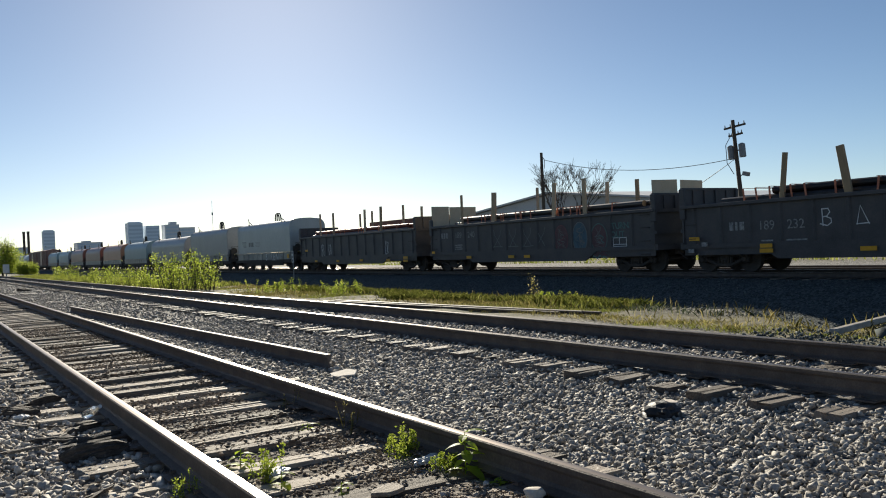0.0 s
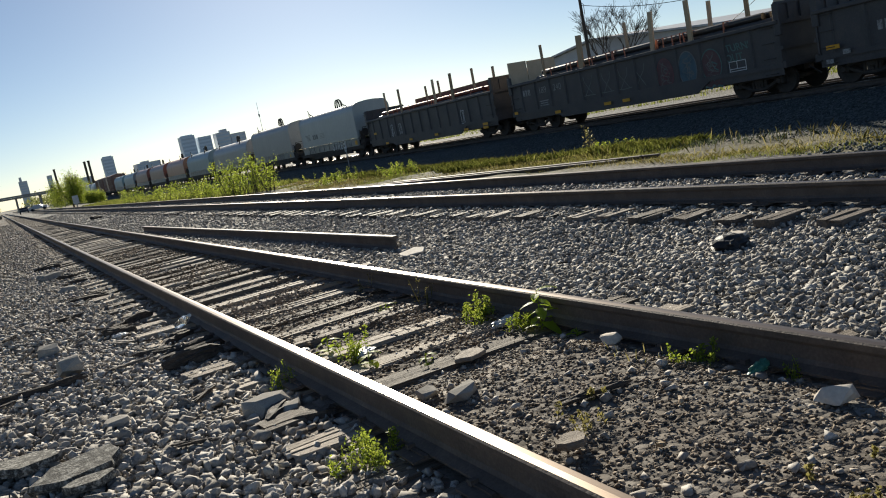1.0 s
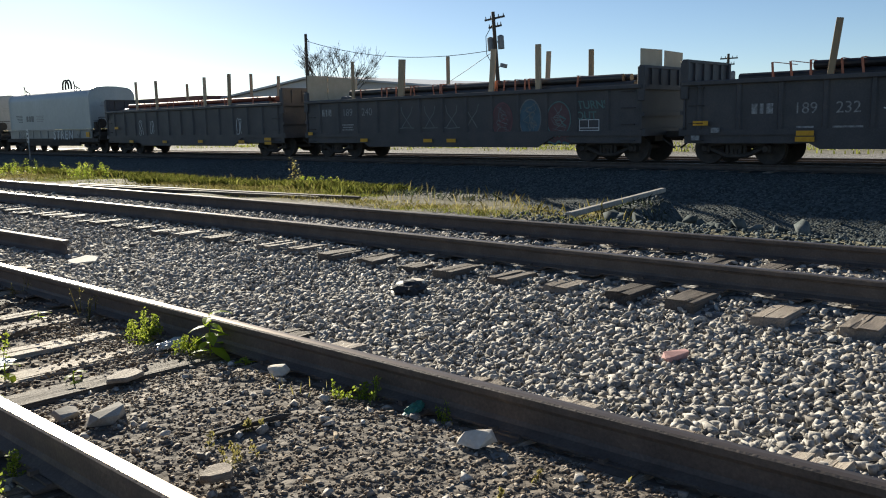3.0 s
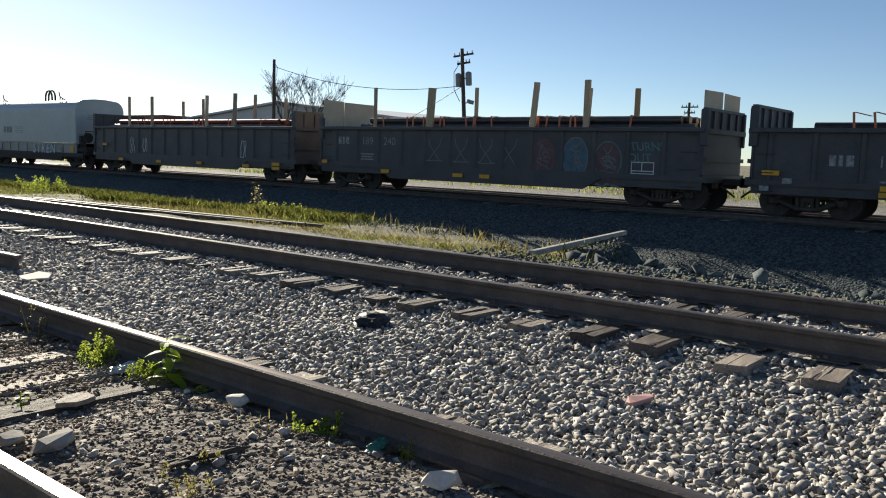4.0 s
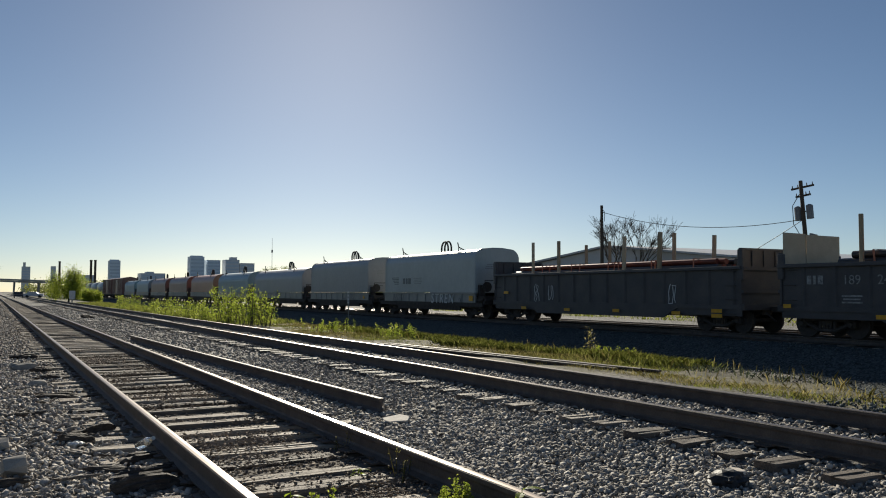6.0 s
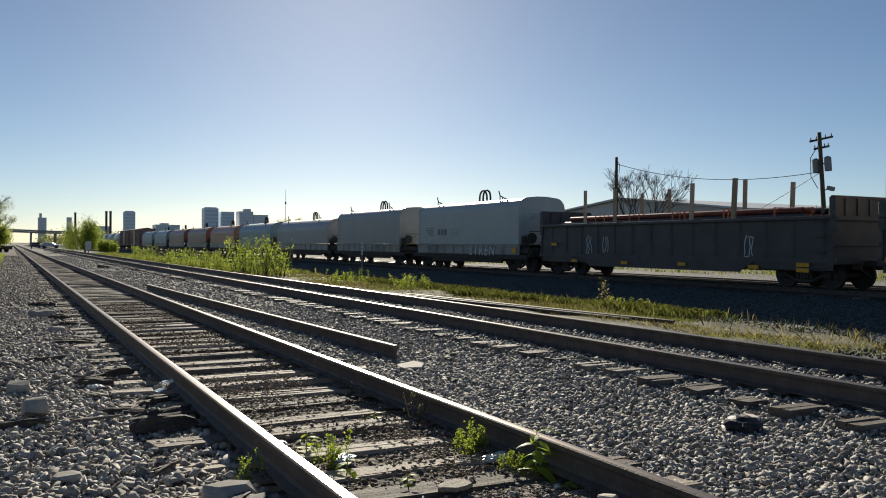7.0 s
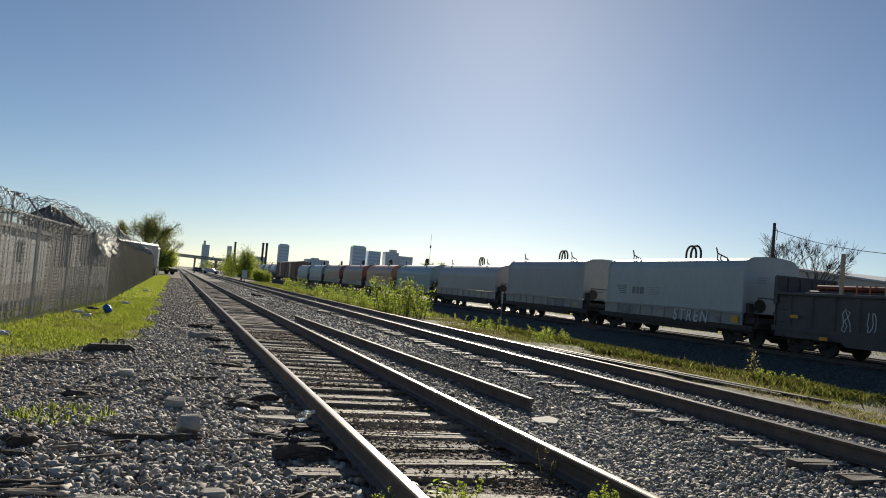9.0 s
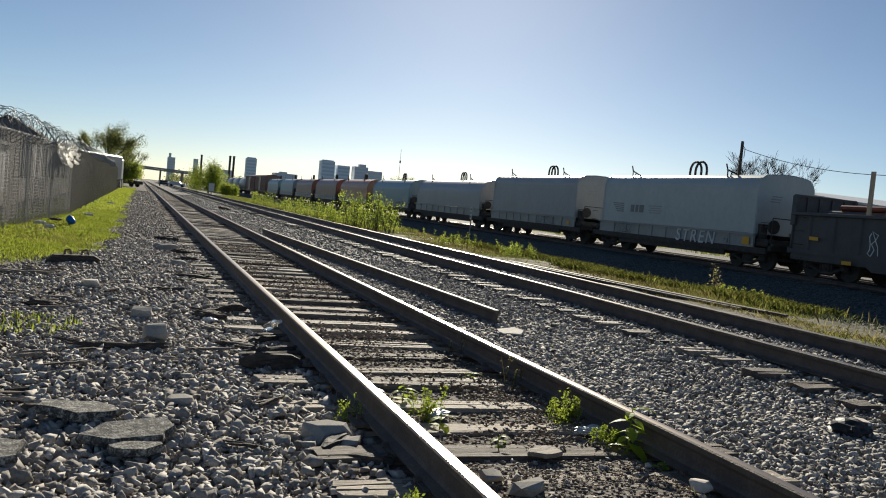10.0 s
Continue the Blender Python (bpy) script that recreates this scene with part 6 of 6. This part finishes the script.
shed(-10.8, 31.0, 5.0, 34.0, 2.2, "low grey sided shed behind the fence")
house(-16.5, 112.0, 5.4, 12, 5.4, 6.9, "grey house with a dark gabled roof")
house(-15.5, 186.0, 9, 12, 4.2, 6.6, "grey house with a dark gabled roof")
for tx, ty, tl, rz in ((-6.9, 82, 11.5, -19), (-5.6, 101, 5.0, -8)):
    tlr = thing("box_trailer", pose(tx, ty, -0.2, 0, 0, rz), "grey box trailer parked behind the fence", "trailer", "parked trailers")
    part("body", boxes(((0, 0, 2.1), (2.5, tl, 2.3)), bevel=0.12), M_TRANSF, tlr)
    part("frame", boxes(((0, 0, 0.85), (2.2, tl, 0.25))), M_UNDER, tlr)
    for k in (-1, 1):
        bm = bmesh.new()
        rod(bm, (1.0, tl * 0.35 + k * 0.6, 0.5), (1.25, tl * 0.35 + k * 0.6, 0.5), 0.5, seg=16)
        part("wheel", bm, M_BLACK, tlr)
fl = thing("floodlight_pole", pose(-8.5, 37, -0.2), "thin pole with a small floodlight", "lamp")
bm = bmesh.new()
rod(bm, (0, 0, 0), (0, 0, 3.6), 0.05, 0.035, 8)
part("pole", bm, M_GALV, fl)
part("lamp_head", boxes(((0.1, 0, 3.65), (0.2, 0.16, 0.14)), bevel=0.03), M_GALV, fl)

tree(-6.4, 112, -0.2, 9.2, 21, 15000, 0.14, M_LEAF_DARK, "leafy spring tree behind the fence", 4, 0.7, "tree", 0.25, 0.03, 0.0014, 0.2)
tree(-4.6, 118, -0.2, 7.6, 22, 5000, 0.14, M_LEAF_DARK, "half-bare spring tree behind the fence", 4, 0.75, "tree", 0.2, 0.03)
tree(-4.4, 124, -0.2, 6.2, 23, 14000, 0.20, M_LEAF, "leafy spring tree beside the track", 4, 0.85, "tree", 0.12, 0.07, 0.0016, 0.6)
tree(7.5, 130, -0.3, 6.8, 24, 14000, 0.18, M_LEAF, "leafy yellow-green tree beside the tracks", 4, 0.6, "tree", 0.1, 0.07, 0.0016, 0.85)
tree(9.8, 122, -0.3, 2.9, 25, 7000, 0.15, M_LEAF, "low yellow-green tree beside the tracks", 4, 0.9, "tree", 0.1, 0.08, 0.0016, 0.8)
tree(58, 70, -0.5, 12.9, 26, 0, 0.1, M_LEAF, "bare tree behind the goods train", 5, 0.62, "bare_tree", 0.16, 0.05, 0.0008)
tree(63, 52, -0.5, 6.6, 28, 0, 0.1, M_LEAF, "bare tree behind the goods train", 4, 0.4, "bare_tree", 0.2, 0.05, 0.0012)
tree(90, 300, -0.5, 12.4, 27, 6000, 0.3, M_LEAF_DARK, "round half-bare tree beyond the train", 4, 0.95)


# ---- poles and wires ----
def utility_pole(x, y, h, lean, label, arms):
    p = thing("utility_pole", pose(x, y, -0.5, *lean, 0), label, "utility pole", "utility poles")
    bm = bmesh.new()
    rod(bm, (0, 0, 0), (0, 0, h), 0.20, 0.14, 10)
    part("pole", bm, M_POLE, p)
    if arms:
        for z, l in ((h - 0.5, 2.0), (h - 1.15, 1.3)):
            part("crossarm", boxes(((0.16, 0, z), (0.12, l, 0.14))), M_POLE, p)
            for k in (-0.45, -0.2, 0.2, 0.45):
                bm = bmesh.new()
                rod(bm, (0.16, k * l, z + 0.07), (0.16, k * l, z + 0.28), 0.05, 0.03, 8)
                part("insulator", bm, M_TRANSF, p)
        for k in (-0.55, 0.5):
            bm = bmesh.new()
            rod(bm, (0.05, k, h - 3.0), (0.05, k, h - 2.0), 0.26, seg=14)
            rod(bm, (0.05, k, h - 2.0), (0.05, k, h - 1.9), 0.26, 0.1, 14)
            part("transformer", bm, M_TRANSF, p)
            part("bracket", boxes(((0.05, k / 2, h - 2.4), (0.08, abs(k), 0.1))), M_TRANSF, p)
        bm = bmesh.new()
        tube(bm, [(0, 0, h - 4.5), (0, -0.5, h - 4.3)], 0.04, 6)
        box(bm, (0, -0.7, h - 4.35), (0.3, 0.5, 0.3), 20)
        part("lamp_head", bm, M_TRANSF, p)
        bm = bmesh.new()
        tube(bm, [(0, 0.2, h - 1.0), (0, 0.9, h - 1.8), (0, 0.95, h - 3.2), (0, 0.4, h - 4.2)], 0.03, 5)
        part("cable_loop", bm, M_BLACK, p)
    else:
        bm = bmesh.new()
        tube(bm, [(0, 0, h - 0.3), (0, -0.45, h - 0.7), (0, -0.4, h - 1.6)], 0.03, 5)
        part("cable_loop", bm, M_BLACK, p)
    return p


utility_pole(50, 64.4, 10.3, (0, 0), "plain dark wooden pole with a cable", False)
utility_pole(52, 42.4, 10.4, (-4.5, 0), "wooden utility pole with crossarms and two transformers", True)
utility_pole(90, 40.0, 8.6, (0, 0), "small far utility pole with a crossarm", True)


def wire(a, b, sag, label):
    a, b = Vector(a), Vector(b)
    cu = bpy.data.curves.new("overhead_wire", "CURVE")
    cu.dimensions, cu.bevel_depth, cu.bevel_resolution = "3D", 0.026, 0
    sp = cu.splines.new("POLY")
    sp.points.add(14)
    for t, p in enumerate(sp.points):
        p.co = (*(a.lerp(b, t / 14) - Vector((0, 0, sag * 4 * (t / 14) * (1 - t / 14)))), 1)
    cu.materials.append(M_BLACK)
    return tagged(new("overhead_wire", cu), label, "wire", "overhead wires")


wire((50, 64.2, 9.1), (52, 43.0, 6.9), 1.0, "slack overhead wire between two poles")
wire((52, 43.0, 6.9), (53, 51.5, 3.6), 0.1, "guy wire running down from the pole")

# warehouse behind the train
M_PALE = material("pale_metal_roof", [(0.3, (0.50, 0.51, 0.52)), (0.7, (0.62, 0.63, 0.64))], 0.4, 0.55, 0.1, 0.05, 4)
wh = thing("warehouse", pose(60, 75.5, -0.5), "grey warehouse with a low gabled roof", "building")
bm = bmesh.new()
loft(bm, [[(k, -18, 0), (k, -18, 5.2), (k, 0, 7.0), (k, 18, 5.2), (k, 18, 0)] for k in (0, 45)])
part("wall", bm, M_PALE, wh)
for s in (-1, 1):
    bm = bmesh.new()
    loft(bm, [[(k, 0, 7.05), (k, s * 18.6, 5.2), (k, s * 18.6, 5.4), (k, 0, 7.25)] for k in (-0.6, 45.5)])
    part("roof", bm, M_PALE, wh)
for y in (-11, -4, 4, 11):
    part("roller_door", boxes(((-0.05, y, 1.9), (0.08, 3.4, 3.8))), M_SIDING, wh)
sh = thing("brick_shed", pose(60, 104, -0.5), "low shed with a red-brown roof", "building")
part("wall", boxes(((3, 0, 2.4), (12, 20, 4.8))), M_BRICK, sh)
part("roof", boxes(((3, 0, 5.2), (13, 21, 0.9))), M_RED, sh)


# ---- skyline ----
# Distance haze is put into these facade and window colours, paling them.
M_TOWER = material("hazed_blue_tower_facade", [(0.3, (0.68, 0.76, 0.84)), (0.7, (0.76, 0.83, 0.90))], 0.02, 0.6, 0, 0.0, 0.3)
M_TOWER2 = material("hazed_buff_tower_facade", [(0.3, (0.66, 0.67, 0.69)), (0.7, (0.76, 0.77, 0.78))], 0.02, 0.8, 0, 0.0, 0.3)
M_FARGLASS = material("hazed_window_band", [(0.3, (0.55, 0.63, 0.72)), (0.7, (0.62, 0.70, 0.78))], 0.05, 0.25, 0, 0.0, 0.3)


def tower(x0, x1, y, h, label, mat, steps=()):
    """A far city block with bands of windows on the side towards the tracks."""
    w = x1 - x0
    b = thing("tower_block", pose((x0 + x1) / 2, y, -5), label, "tower block", "city skyline")
    part("wall", boxes(((0, w / 2, (h + 5) / 2), (w, w, h + 5))), mat, b)
    for dx0, dx1, dh in steps:
        part("roof_block", boxes((((dx0 + dx1) / 2 * w, w * 0.4, h + 5 + dh / 2), ((dx1 - dx0) * w, w * 0.6, dh))), mat, b)
    n = 9
    for i in range(n):
        part("window", boxes(((0, -0.15, 8 + (h - 6) * (i + 0.5) / n), (w * 0.9, 0.3, (h - 6) / n * 0.5))), M_FARGLASS, b)
    return b


Q = 2200 / 1200
tower(243.5 * Q, 263 * Q, 2200, 51 * Q, "tall tower block hazed pale blue on the skyline", M_TOWER, ((-0.4, 0.4, 2.5),))
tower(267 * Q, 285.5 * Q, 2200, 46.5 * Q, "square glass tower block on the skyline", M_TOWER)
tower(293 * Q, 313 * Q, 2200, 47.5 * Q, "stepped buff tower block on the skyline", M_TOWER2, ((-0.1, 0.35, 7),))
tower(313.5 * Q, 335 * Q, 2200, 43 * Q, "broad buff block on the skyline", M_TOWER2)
tower(137 * Q, 151.2 * Q, 2200, 43 * Q, "tall tower block hazed pale blue on the skyline", M_TOWER, ((-0.4, 0.4, 2.5),))
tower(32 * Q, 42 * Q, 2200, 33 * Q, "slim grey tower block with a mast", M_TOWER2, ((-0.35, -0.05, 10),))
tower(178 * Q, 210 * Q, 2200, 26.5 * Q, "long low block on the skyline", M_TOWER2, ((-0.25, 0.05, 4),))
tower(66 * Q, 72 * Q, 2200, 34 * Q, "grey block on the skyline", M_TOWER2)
tower(85 * 0.75, 118 * 0.75, 900, 24 * 0.75, "grey works building below two chimneys", M_TOWER2)
for x, y, h, r_ in ((55.6, 600, 22.3, 0.75), (58.2, 600, 22.4, 0.75), (74.5 * 0.75, 900, 31, 1.0)):
    ch = thing("chimney", pose(x, y, -2), "dark factory chimney on the skyline", "chimney", "chimneys")
    bm = bmesh.new()
    rod(bm, (0, 0, 0), (0, 0, h + 2), r_ * 1.1, r_, 12)
    part("shaft", bm, M_POLE, ch)
    bm = bmesh.new()
    rod(bm, (0, 0, h + 1.2), (0, 0, h + 2.1), r_ * 1.18, seg=12)
    part("rim", bm, M_POLE, ch)
ms = thing("radio_mast", pose(361 * Q, 2200, -5), "thin radio mast on the skyline", "mast")
bm = bmesh.new()
rod(bm, (0, 0, 0), (0, 0, 80.5 * Q + 5), 0.9, 0.4, 6)
part("mast", bm, M_TRANSF, ms)
bm = bmesh.new()
rod(bm, (0, 0, 62 * Q), (0, 0, 66 * Q), 2.2, 2.2, 8)
part("platform", bm, M_TRANSF, ms)

# road bridge across the tracks
br = thing("road_bridge", pose(0, 300, 0, 0, 1.8, 0), "concrete road bridge across the tracks", "bridge", kind="structure")
part("deck", boxes(((-6, 0, 4.55), (50, 9, 0.45))), M_CONCRETE, br)
part("parapet", boxes(((-6, -4.5, 5.05), (50, 0.2, 0.5))), M_CONCRETE, br)
for x in (-24, -17, -10, -3, 4, 11, 17):
    part("pier", boxes(((x, 0, 1.9), (0.5, 6, 4.9))), M_CONCRETE, br)


def far_wood(name, x0, x1, y0, y1, h, n, seed, label):
    """A far belt of spring trees, too far off to count."""
    k = np.random.default_rng(seed)
    cx, cy = k.uniform(x0, x1, 60), k.uniform(y0, y1, 60)
    ch = h * k.uniform(0.5, 1.0, 60)
    i = k.integers(0, 60, n)
    c = np.stack([cx[i] + k.normal(0, 1, n) * ch[i] * 0.35, cy[i] + k.normal(0, 1, n) * 3, np.abs(ch[i] * (0.55 + 0.25 * k.normal(0, 1, n))) - 0.5], 1)
    ob = leaf_cloud(name, c, h * 0.12, M_LEAF_DARK, None)
    return tagged(ob, label, "trees", kind="stuff")


far_wood("far_trees", 12, 60, 420, 480, 7, 9000, 3, "far belt of dull green trees")
far_wood("far_trees", -90, -12, 330, 420, 9, 9000, 4, "far belt of dull green trees")
far_wood("far_trees", 60, 420, 700, 800, 12, 12000, 5, "far belt of dull green trees")
far_wood("far_trees", 70, 260, 160, 300, 5, 9000, 6, "low belt of trees beyond the train")

# parked cars and clutter far down the line
M_CAR = material("white_car_paint", [(0.3, (0.55, 0.55, 0.55)), (0.7, (0.7, 0.7, 0.7))], 3, 0.3, 0, 0)
M_CAR2 = material("dark_car_paint", [(0.3, (0.03, 0.03, 0.035)), (0.7, (0.06, 0.06, 0.065))], 3, 0.3, 0, 0)
for i, (cx, cy, mt) in enumerate(((3.0, 205, M_CAR2), (6.4, 215, M_CAR), (-6.2, 135, M_CAR2), (-4.0, 128, M_CAR2))):
    c = thing("parked_car", pose(cx, cy, -0.2, 0, 0, 80 * i), "white car parked far down the line" if mt is M_CAR else "dark car parked far down the line", "car", "parked cars")
    bm = bmesh.new()
    loft(bm, [[(x, -2.1, 0.4), (x, -2.0, 0.85), (x, -1.0, 0.95), (x, -0.5, 1.45 - 0.1 * abs(x)), (x, 1.0, 1.45 - 0.1 * abs(x)), (x, 1.7, 0.95), (x, 2.1, 0.85), (x, 2.1, 0.4)] for x in (-0.85, -0.75, 0.75, 0.85)])
    part("body", bm, mt, c)
    for sx in (-1, 1):
        for sy in (-1.3, 1.3):
            bm = bmesh.new()
            rod(bm, (sx * 0.7, sy, 0.32), (sx * 0.9, sy, 0.32), 0.32, seg=14)
            part("wheel", bm, M_BLACK, c)


# ---- what moves ----
def motions():
    for ob, x, y, z in movers:
        walk(ob, [(t * 0.5, pose(x, y - run(t * 0.5), z)) for t in range(21)])
    for w, d in wheelsets:
        walk(w, [(t * 0.2, pose(0, d, 0.457, math.degrees(run(t * 0.2) / 0.457))) for t in range(51)])


motions()
